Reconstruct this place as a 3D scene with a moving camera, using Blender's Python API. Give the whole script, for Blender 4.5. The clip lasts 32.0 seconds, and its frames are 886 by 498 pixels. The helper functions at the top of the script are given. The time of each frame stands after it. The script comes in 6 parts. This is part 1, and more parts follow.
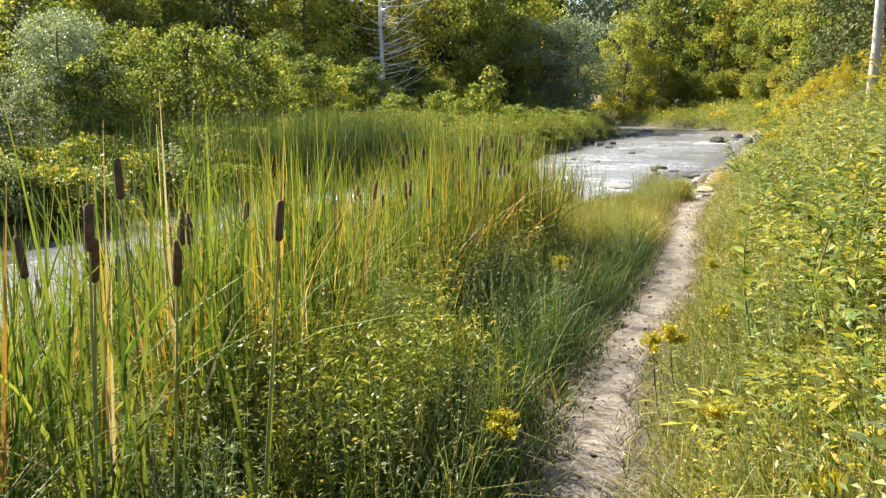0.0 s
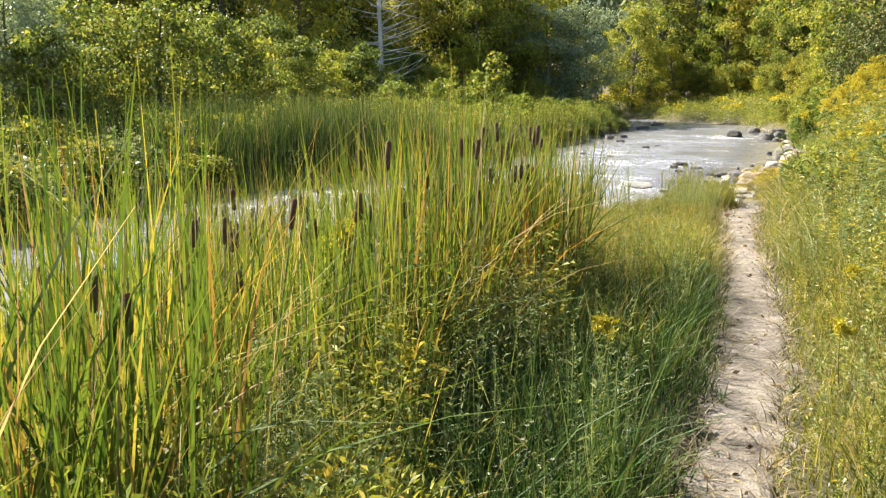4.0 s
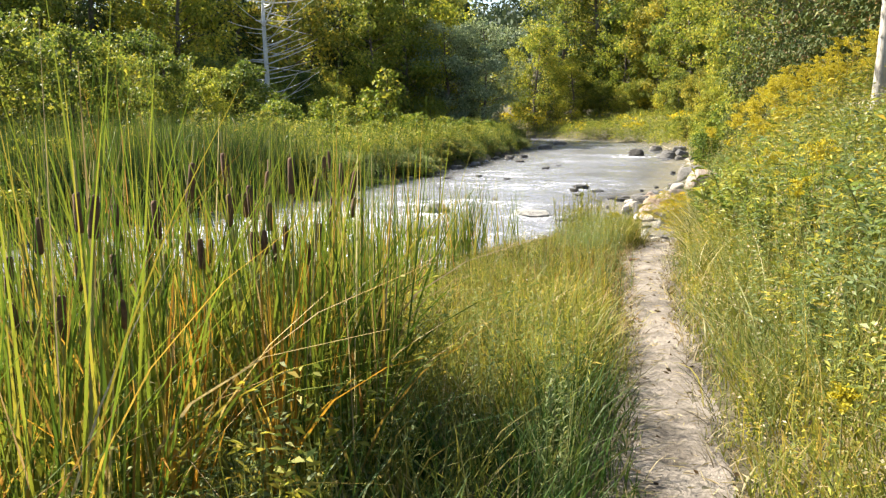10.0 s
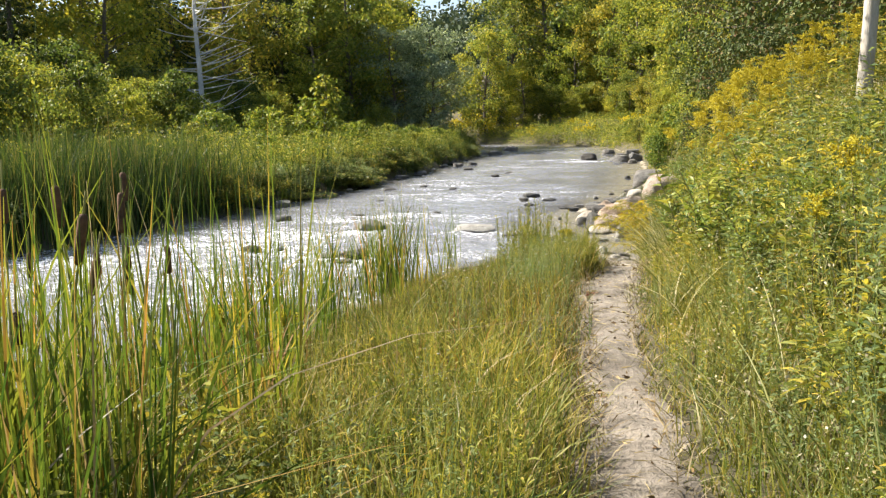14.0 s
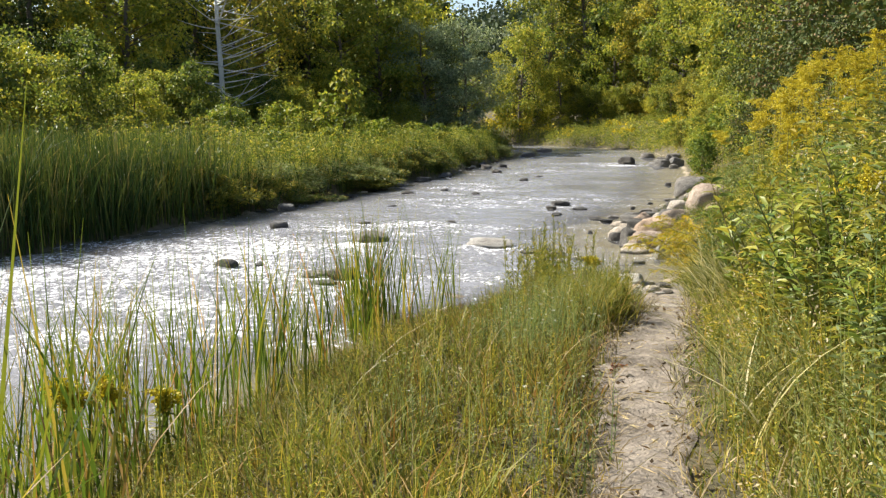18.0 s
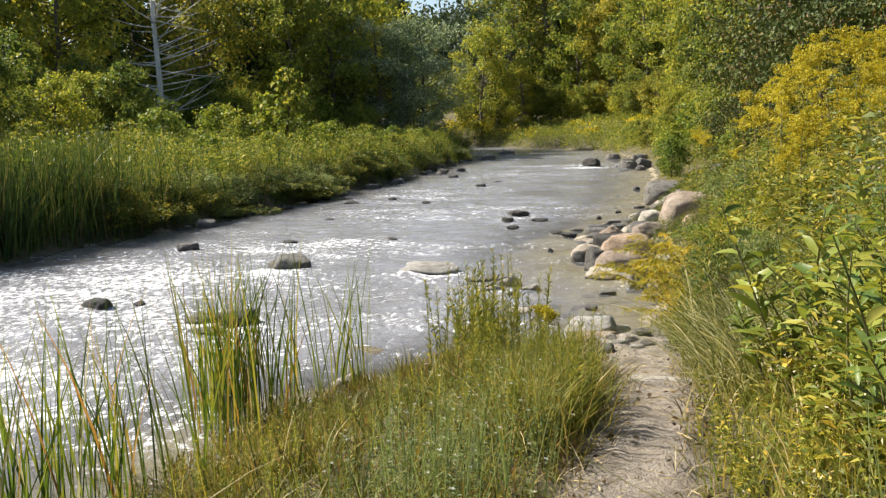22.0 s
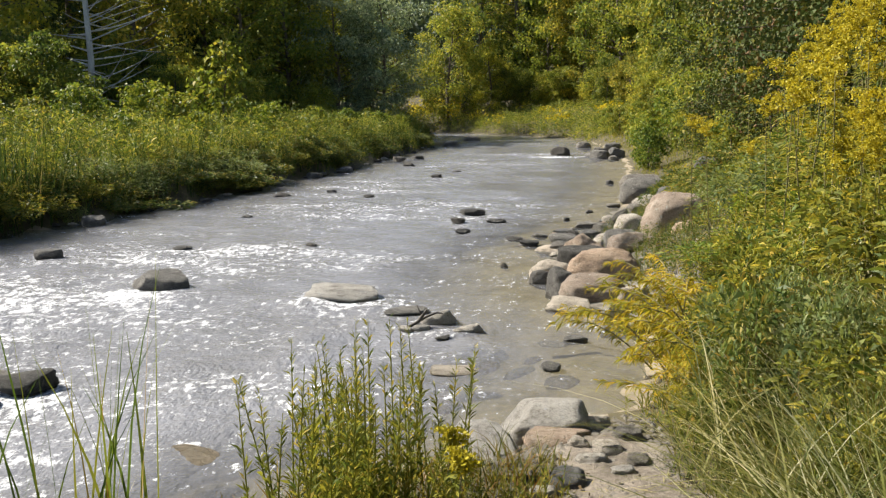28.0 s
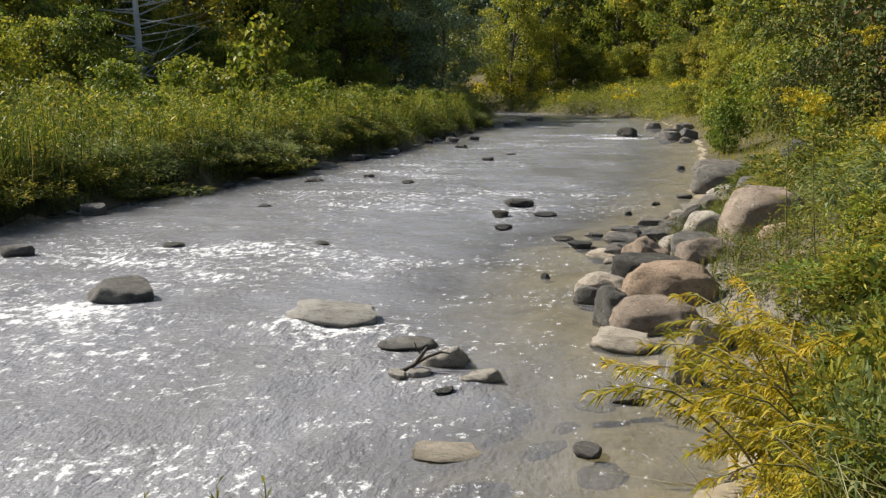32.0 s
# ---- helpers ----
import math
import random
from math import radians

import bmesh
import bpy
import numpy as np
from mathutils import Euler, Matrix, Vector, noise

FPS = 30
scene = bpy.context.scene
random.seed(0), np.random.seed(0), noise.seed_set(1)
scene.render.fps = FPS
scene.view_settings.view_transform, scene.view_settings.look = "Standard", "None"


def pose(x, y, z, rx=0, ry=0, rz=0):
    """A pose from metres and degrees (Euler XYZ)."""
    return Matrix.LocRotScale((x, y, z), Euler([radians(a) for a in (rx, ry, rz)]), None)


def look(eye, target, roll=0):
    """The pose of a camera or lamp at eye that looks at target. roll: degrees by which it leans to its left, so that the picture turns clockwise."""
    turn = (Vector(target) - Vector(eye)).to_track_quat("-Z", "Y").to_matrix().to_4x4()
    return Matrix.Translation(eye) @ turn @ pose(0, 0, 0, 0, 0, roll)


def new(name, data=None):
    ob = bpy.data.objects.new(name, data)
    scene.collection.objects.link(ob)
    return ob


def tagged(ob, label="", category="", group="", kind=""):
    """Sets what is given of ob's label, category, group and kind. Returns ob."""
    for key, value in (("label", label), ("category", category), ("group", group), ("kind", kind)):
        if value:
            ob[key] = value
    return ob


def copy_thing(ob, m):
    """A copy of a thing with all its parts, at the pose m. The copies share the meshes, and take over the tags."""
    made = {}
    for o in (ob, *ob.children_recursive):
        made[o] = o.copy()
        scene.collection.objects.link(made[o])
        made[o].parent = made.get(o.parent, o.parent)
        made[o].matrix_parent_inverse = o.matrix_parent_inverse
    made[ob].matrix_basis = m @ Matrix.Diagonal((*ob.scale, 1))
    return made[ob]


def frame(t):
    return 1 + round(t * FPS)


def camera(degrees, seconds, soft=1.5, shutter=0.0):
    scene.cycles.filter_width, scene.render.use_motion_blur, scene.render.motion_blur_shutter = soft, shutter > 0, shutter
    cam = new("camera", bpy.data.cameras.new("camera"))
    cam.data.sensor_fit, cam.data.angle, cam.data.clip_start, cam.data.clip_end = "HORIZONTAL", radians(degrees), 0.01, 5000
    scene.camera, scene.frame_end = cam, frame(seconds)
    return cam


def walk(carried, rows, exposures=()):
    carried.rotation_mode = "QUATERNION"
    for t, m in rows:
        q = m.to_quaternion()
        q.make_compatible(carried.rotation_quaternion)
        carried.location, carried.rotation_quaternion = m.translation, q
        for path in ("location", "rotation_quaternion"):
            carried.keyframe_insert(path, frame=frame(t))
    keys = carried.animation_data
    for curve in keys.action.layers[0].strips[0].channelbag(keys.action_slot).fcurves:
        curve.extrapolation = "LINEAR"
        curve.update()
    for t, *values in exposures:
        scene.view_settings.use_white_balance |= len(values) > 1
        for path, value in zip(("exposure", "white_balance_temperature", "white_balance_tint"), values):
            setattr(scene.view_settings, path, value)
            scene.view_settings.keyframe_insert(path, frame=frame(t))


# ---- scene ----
cam = camera(55.0, 32.0, 1.3)
PATH = [
    (0, (0.744, -15.670, 2.168), (-0.368, -11.887, 1.491), -0.56),
    (0.5, (0.681, -15.341, 2.149), (-0.529, -11.587, 1.486), -0.77),
    (1, (0.592, -14.997, 2.106), (-0.631, -11.240, 1.481), -0.71),
    (1.5, (0.490, -14.704, 2.091), (-0.707, -10.945, 1.428), -1.61),
    (2, (0.434, -14.386, 2.086), (-0.814, -10.638, 1.458), -2.07),
    (2.5, (0.329, -14.043, 2.057), (-0.926, -10.294, 1.445), -1.76),
    (4.5, (0.157, -13.005, 2.041), (-0.940, -9.233, 1.291), 0.49),
    (5, (0.184, -12.778, 2.032), (-0.943, -9.017, 1.270), 0.59),
    (5.5, (0.161, -12.569, 2.028), (-0.947, -8.798, 1.281), 0.77),
    (6, (0.159, -12.367, 2.018), (-0.905, -8.583, 1.277), 0.56),
    (6.5, (0.201, -12.151, 2.003), (-0.903, -8.371, 1.302), 0.63),
    (7, (0.181, -11.955, 1.998), (-0.941, -8.183, 1.279), 0.64),
    (7.5, (0.145, -11.742, 1.997), (-0.908, -7.957, 1.246), 0.35),
    (8, (0.176, -11.524, 2.004), (-0.861, -7.730, 1.273), -0.31),
    (8.5, (0.190, -11.293, 1.998), (-0.783, -7.479, 1.285), -0.21),
    (9, (0.181, -11.049, 2.004), (-0.690, -7.205, 1.322), -0.37),
    (9.5, (0.223, -10.769, 1.981), (-0.559, -6.899, 1.341), -0.59),
    (10, (0.250, -10.575, 1.994), (-0.470, -6.690, 1.369), -0.33),
    (10.5, (0.245, -10.300, 1.985), (-0.429, -6.402, 1.394), -0.71),
    (11, (0.271, -10.056, 1.972), (-0.398, -6.153, 1.408), -0.93),
    (11.5, (0.294, -9.867, 1.986), (-0.444, -5.973, 1.444), -0.57),
    (12, (0.258, -9.703, 1.977), (-0.470, -5.804, 1.455), -0.70),
    (12.5, (0.250, -9.535, 1.979), (-0.437, -5.634, 1.422), -1.53),
    (13, (0.297, -9.254, 1.964), (-0.353, -5.349, 1.387), -1.42),
    (13.5, (0.295, -8.984, 1.937), (-0.296, -5.072, 1.352), -0.87),
    (14, (0.310, -8.758, 1.941), (-0.211, -4.836, 1.349), -1.64),
    (14.5, (0.361, -8.675, 1.948), (-0.176, -4.751, 1.387), -1.41),
    (16.5, (0.394, -7.534, 1.923), (-0.203, -3.618, 1.369), -0.42),
    (17, (0.396, -7.242, 1.920), (-0.202, -3.329, 1.342), -0.58),
    (17.5, (0.429, -6.953, 1.908), (-0.193, -3.045, 1.326), -0.93),
    (18, (0.435, -6.687, 1.897), (-0.250, -2.790, 1.307), -0.72),
    (18.5, (0.417, -6.444, 1.903), (-0.212, -2.544, 1.271), -1.08),
    (19, (0.463, -6.197, 1.903), (-0.208, -2.301, 1.297), -1.41),
    (19.5, (0.481, -5.896, 1.882), (-0.196, -1.998, 1.292), -0.99),
    (20, (0.480, -5.572, 1.913), (-0.089, -1.661, 1.298), -1.30),
    (20.5, (0.518, -5.228, 1.905), (-0.048, -1.309, 1.338), -1.58),
    (21, (0.509, -4.995, 1.892), (-0.051, -1.074, 1.327), -1.19),
    (21.5, (0.511, -4.707, 1.885), (0.020, -0.780, 1.301), -1.60),
    (22, (0.528, -4.452, 1.880), (-0.007, -0.531, 1.296), -1.43),
    (22.5, (0.522, -4.219, 1.871), (-0.052, -0.305, 1.279), -0.96),
    (23, (0.498, -4.009, 1.878), (-0.022, -0.087, 1.287), -0.74),
    (23.5, (0.515, -3.720, 1.860), (-0.003, 0.201, 1.266), -0.76),
    (24, (0.569, -3.556, 1.864), (0.004, 0.360, 1.276), -0.39),
    (24.5, (0.548, -3.312, 1.863), (-0.004, 0.605, 1.265), 0.30),
    (25, (0.544, -3.039, 1.840), (0.059, 0.881, 1.209), -0.24),
    (25.5, (0.562, -2.770, 1.835), (0.049, 1.151, 1.236), -0.31),
    (27.5, (0.665, -1.889, 1.800), (0.166, 2.028, 1.165), -0.26),
    (28, (0.682, -1.723, 1.799), (0.288, 2.203, 1.147), -0.52),
    (28.5, (0.749, -1.523, 1.798), (0.372, 2.403, 1.132), -0.74),
    (29, (0.754, -1.323, 1.780), (0.386, 2.599, 1.086), -0.67),
    (29.5, (0.751, -1.113, 1.773), (0.486, 2.803, 1.004), -0.92),
    (30, (0.771, -0.850, 1.763), (0.428, 3.067, 1.030), -1.42),
    (30.5, (0.805, -0.585, 1.736), (0.558, 3.340, 1.006), -0.44),
    (31, (0.824, -0.307, 1.735), (0.654, 3.614, 0.961), -0.34),
    (31.5, (0.874, -0.040, 1.729), (0.472, 3.865, 0.960), -0.34),
    (32, (0.860, 0.139, 1.734), (0.161, 4.007, 0.991), -0.53),
]
walk(cam, [(t, look(eye, target, roll)) for t, eye, target, roll in PATH], [(0.0, 1.95), (9.0, 1.97), (13.0, 1.72), (17.0, 1.46), (25.0, 1.2), (29.0, 1.02), (32.0, 0.76)])

# ---- daylight ----
SUN_LEFT, SUN_UP = 72.0, 42.0
world = bpy.data.worlds.new("sky")
scene.world = world
world.use_nodes = True
wn = world.node_tree
sky = wn.nodes.new("ShaderNodeTexSky")
sky.sky_type, sky.sun_disc = "NISHITA", False
sky.sun_elevation, sky.sun_rotation = radians(SUN_UP), radians(-SUN_LEFT)
sky.air_density, sky.dust_density, sky.ozone_density = 1.0, 1.2, 1.0
wn.links.new(sky.outputs[0], wn.nodes["Background"].inputs[0])
wn.nodes["Background"].inputs[1].default_value = 0.068
sun = new("sun", bpy.data.lights.new("sun", "SUN"))
sun.data.energy, sun.data.angle, sun.data.color = 5.0, radians(0.53), (1.0, 0.93, 0.80)
sun_way = Vector((-math.sin(radians(SUN_LEFT)) * math.cos(radians(SUN_UP)),
                  math.cos(radians(SUN_LEFT)) * math.cos(radians(SUN_UP)), math.sin(radians(SUN_UP))))
sun.matrix_world = look(sun_way * 80, (0, 0, 0))

rng = np.random.default_rng(11)

# ---- materials ----


def nodes_of(name):
    m = bpy.data.materials.new(name)
    m.use_nodes = True
    nt = m.node_tree
    return m, nt, nt.nodes["Principled BSDF"], nt.nodes["Material Output"]


def ramp(nt, fac, stops):
    r = nt.nodes.new("ShaderNodeValToRGB")
    el = r.color_ramp.elements
    while len(el) < len(stops):
        el.new(0.5)
    for e, (p, c) in zip(el, stops):
        e.position, e.color = p, (*c, 1)
    nt.links.new(fac, r.inputs[0])
    return r.outputs[0]


def noise_tex(nt, scale, detail=4.0, rough=0.55, stretch=None):
    co = nt.nodes.new("ShaderNodeTexCoord").outputs["Object"]
    if stretch:
        mp = nt.nodes.new("ShaderNodeMapping")
        mp.inputs["Scale"].default_value = stretch
        nt.links.new(co, mp.inputs[0])
        co = mp.outputs[0]
    n = nt.nodes.new("ShaderNodeTexNoise")
    n.inputs["Scale"].default_value, n.inputs["Detail"].default_value, n.inputs["Roughness"].default_value = scale, detail, rough
    nt.links.new(co, n.inputs["Vector"])
    return n.outputs["Fac"]


def mix_rgb(nt, a, b, fac, how="MIX"):
    m = nt.nodes.new("ShaderNodeMix")
    m.data_type, m.blend_type = "RGBA", how
    for sock, v in ((m.inputs[0], fac), (m.inputs[6], a), (m.inputs[7], b)):
        if hasattr(v, "default_value"):
            nt.links.new(v, sock)
        else:
            sock.default_value = v if isinstance(v, float) else (*v, 1)
    return m.outputs[2]


def bump_to(nt, bsdf, height, strength, distance):
    b = nt.nodes.new("ShaderNodeBump")
    b.inputs["Strength"].default_value, b.inputs["Distance"].default_value = strength, distance
    nt.links.new(height, b.inputs["Height"])
    nt.links.new(b.outputs[0], bsdf.inputs["Normal"])


def leaf_mat(name, stops, thin=0.4, rough=0.5, patch=0.5, vary=False):
    """Green stuff: a colour for each island, slow patches over it, and light let through the blade."""
    m, nt, bsdf, out = nodes_of(name)
    isl = nt.nodes.new("ShaderNodeNewGeometry").outputs["Random Per Island"]
    col = ramp(nt, isl, stops)
    big = noise_tex(nt, patch * 1.6, 5.0, 0.62)
    tone = ramp(nt, big, [(0.32, (0.58, 0.68, 0.68)), (0.68, (1.3, 1.2, 1.0))])
    col = mix_rgb(nt, col, tone, 1.0, "MULTIPLY")
    if vary:
        one = ramp(nt, nt.nodes.new("ShaderNodeObjectInfo").outputs["Random"], [(0.0, (0.66, 0.78, 0.8)), (0.35, (0.95, 1.0, 0.9)), (0.7, (1.18, 1.14, 1.0)), (1.0, (1.02, 0.92, 0.95))])
        col = mix_rgb(nt, col, one, 1.0, "MULTIPLY")
    nt.links.new(col, bsdf.inputs["Base Color"])
    bsdf.inputs["Roughness"].default_value = rough
    bsdf.inputs["Specular IOR Level"].default_value = 0.13
    tr = nt.nodes.new("ShaderNodeBsdfTranslucent")
    warm = mix_rgb(nt, col, (1.20, 1.13, 0.70), 1.0, "MULTIPLY")
    nt.links.new(warm, tr.inputs[0])
    mx = nt.nodes.new("ShaderNodeMixShader")
    mx.inputs[0].default_value = thin
    nt.links.new(bsdf.outputs[0], mx.inputs[1])
    nt.links.new(tr.outputs[0], mx.inputs[2])
    nt.links.new(mx.outputs[0], out.inputs[0])
    return m


def solid_mat(name, stops, scale, rough=0.85, bump=0.4, dist=0.02, stretch=None, fine=6.0):
    m, nt, bsdf, out = nodes_of(name)
    a = noise_tex(nt, scale, 6.0, 0.6, stretch)
    col = ramp(nt, a, stops)
    b = noise_tex(nt, scale * fine, 5.0, 0.7, stretch)
    col = mix_rgb(nt, col, ramp(nt, b, [(0.3, (0.7, 0.7, 0.7)), (0.7, (1.2, 1.2, 1.2))]), 0.8, "MULTIPLY")
    nt.links.new(col, bsdf.inputs["Base Color"])
    bsdf.inputs["Roughness"].default_value = rough
    bump_to(nt, bsdf, b, bump, dist)
    return m


def rock_mat(name, dark, mid, pale):
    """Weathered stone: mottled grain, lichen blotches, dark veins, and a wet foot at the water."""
    m, nt, bsdf, out = nodes_of(name)
    co = nt.nodes.new("ShaderNodeTexCoord").outputs["Object"]
    info = nt.nodes.new("ShaderNodeObjectInfo").outputs["Random"]
    shift = nt.nodes.new("ShaderNodeVectorMath")
    shift.operation = "MULTIPLY_ADD"
    nt.links.new(info, shift.inputs[0])
    shift.inputs[1].default_value = (37, 19, 53)
    nt.links.new(co, shift.inputs[2])

    def tex(scale, detail, rough=0.6):
        n = nt.nodes.new("ShaderNodeTexNoise")
        n.inputs["Scale"].default_value, n.inputs["Detail"].default_value, n.inputs["Roughness"].default_value = scale, detail, rough
        nt.links.new(shift.outputs[0], n.inputs["Vector"])
        return n.outputs["Fac"]

    col = ramp(nt, tex(1.6, 9.0, 0.7), [(0.28, dark), (0.5, mid), (0.72, pale)])
    fine = tex(24.0, 7.0, 0.75)
    col = mix_rgb(nt, col, ramp(nt, fine, [(0.36, (0.45, 0.45, 0.45)), (0.5, (0.95, 0.95, 0.95)), (0.66, (1.3, 1.28, 1.22))]), 0.65, "MULTIPLY")
    col = mix_rgb(nt, col, ramp(nt, tex(4.5, 5.0, 0.7), [(0.40, (0.42, 0.41, 0.38)), (0.47, (1, 1, 1))]), 0.55, "MULTIPLY")
    lich = ramp(nt, tex(6.0, 6.0, 0.75), [(0.60, (0, 0, 0)), (0.66, (1, 1, 1))])
    col = mix_rgb(nt, col, tuple(min(0.62, 1.25 * c + 0.03) for c in pale), lich)
    tint = ramp(nt, info, [(0.0, (0.80, 0.83, 0.88)), (0.5, (1, 1, 1)), (1.0, (1.07, 1.0, 0.92))])
    col = mix_rgb(nt, col, tint, 1.0, "MULTIPLY")
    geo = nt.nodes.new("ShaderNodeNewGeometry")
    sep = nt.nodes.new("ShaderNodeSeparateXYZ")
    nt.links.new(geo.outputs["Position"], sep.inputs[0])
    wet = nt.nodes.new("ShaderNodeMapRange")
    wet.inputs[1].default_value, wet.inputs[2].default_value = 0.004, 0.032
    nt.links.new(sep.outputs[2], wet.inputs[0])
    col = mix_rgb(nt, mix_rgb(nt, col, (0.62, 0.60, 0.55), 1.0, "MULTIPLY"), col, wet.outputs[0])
    nt.links.new(col, bsdf.inputs["Base Color"])
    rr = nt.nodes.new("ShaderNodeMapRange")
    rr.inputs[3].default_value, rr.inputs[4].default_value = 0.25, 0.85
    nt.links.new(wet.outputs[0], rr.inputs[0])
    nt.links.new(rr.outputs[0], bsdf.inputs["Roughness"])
    bump_to(nt, bsdf, fine, 0.9, 0.06)
    return m


def river_mat():
    """Silty water: a little clear over the bed, glossy, in ripples of three sizes, with broken whitewater in the
    riffles and painted glitter flecks.
    """
    m, nt, bsdf, out = nodes_of("river_water")
    bsdf.inputs["Roughness"].default_value = 0.13
    bsdf.inputs["IOR"].default_value = 1.33
    bsdf.inputs["Specular IOR Level"].default_value = 0.4
    cloud = noise_tex(nt, 0.5, 3.0, 0.5, (1.6, 0.6, 1.0))
    nt.links.new(ramp(nt, cloud, [(0.3, (0.192, 0.192, 0.204)), (0.7, (0.255, 0.260, 0.286))]), bsdf.inputs["Base Color"])
    at = nt.nodes.new("ShaderNodeAttribute")
    at.attribute_name = "riffle"
    n1 = noise_tex(nt, 3.6, 3.0, 0.5, (0.8, 1.0, 1.0))
    n2 = noise_tex(nt, 12.0, 4.0, 0.62, (1.0, 0.6, 1.0))
    n3 = noise_tex(nt, 42.0, 2.0, 0.55, (1.0, 0.6, 1.0))

    def calc(op, a, b):
        mu = nt.nodes.new("ShaderNodeMath")
        mu.operation = op
        for s, v in ((mu.inputs[0], a), (mu.inputs[1], b)):
            if hasattr(v, "default_value"):
                nt.links.new(v, s)
            else:
                s.default_value = v
        return mu.outputs[0]

    rough_w = calc("MULTIPLY_ADD", at.outputs["Fac"], 1.0)
    rough_w.node.inputs[2].default_value = 0.7
    hs = calc("ADD", calc("ADD", calc("MULTIPLY", n1, 0.75), calc("MULTIPLY", n2, 0.5)), calc("MULTIPLY", n3, 0.2))
    bump_to(nt, bsdf, calc("MULTIPLY", hs, rough_w), 1.0, 0.054)
    # white flecks serve both as whitewater and as painted sun glitter
    foam_and_glitter = nt.nodes.new("ShaderNodeBsdfDiffuse")
    foam_and_glitter.inputs[0].default_value = (0.70, 0.715, 0.74, 1)
    fn = noise_tex(nt, 11.0, 8.0, 0.85, (1.0, 0.7, 1.0))
    drift = noise_tex(nt, 1.1, 3.0, 0.6, (0.5, 1.0, 1.0))
    su = calc("ADD", calc("ADD", calc("MULTIPLY", at.outputs["Fac"], 0.11), fn), calc("MULTIPLY", drift, 0.3))
    cut = nt.nodes.new("ShaderNodeMapRange")
    cut.inputs[1].default_value, cut.inputs[2].default_value = 0.745, 0.81
    cut.inputs[3].default_value, cut.inputs[4].default_value = 0.0, 0.9
    nt.links.new(su, cut.inputs[0])
    clear = nt.nodes.new("ShaderNodeBsdfTransparent")
    clear.inputs[0].default_value = (0.80, 0.80, 0.68, 1)
    body = nt.nodes.new("ShaderNodeMixShader")
    deep = nt.nodes.new("ShaderNodeAttribute")
    deep.attribute_name = "depth"
    murk = nt.nodes.new("ShaderNodeMapRange")
    murk.inputs[1].default_value, murk.inputs[2].default_value = 0.02, 0.42
    murk.inputs[3].default_value, murk.inputs[4].default_value = 0.28, 0.95
    nt.links.new(deep.outputs["Fac"], murk.inputs[0])
    nt.links.new(murk.outputs[0], body.inputs[0])
    nt.links.new(clear.outputs[0], body.inputs[1])
    nt.links.new(bsdf.outputs[0], body.inputs[2])
    mx = nt.nodes.new("ShaderNodeMixShader")
    nt.links.new(cut.outputs[0], mx.inputs[0])
    nt.links.new(body.outputs[0], mx.inputs[1])
    nt.links.new(foam_and_glitter.outputs[0], mx.inputs[2])
    nt.links.new(mx.outputs[0], out.inputs[0])
    return m


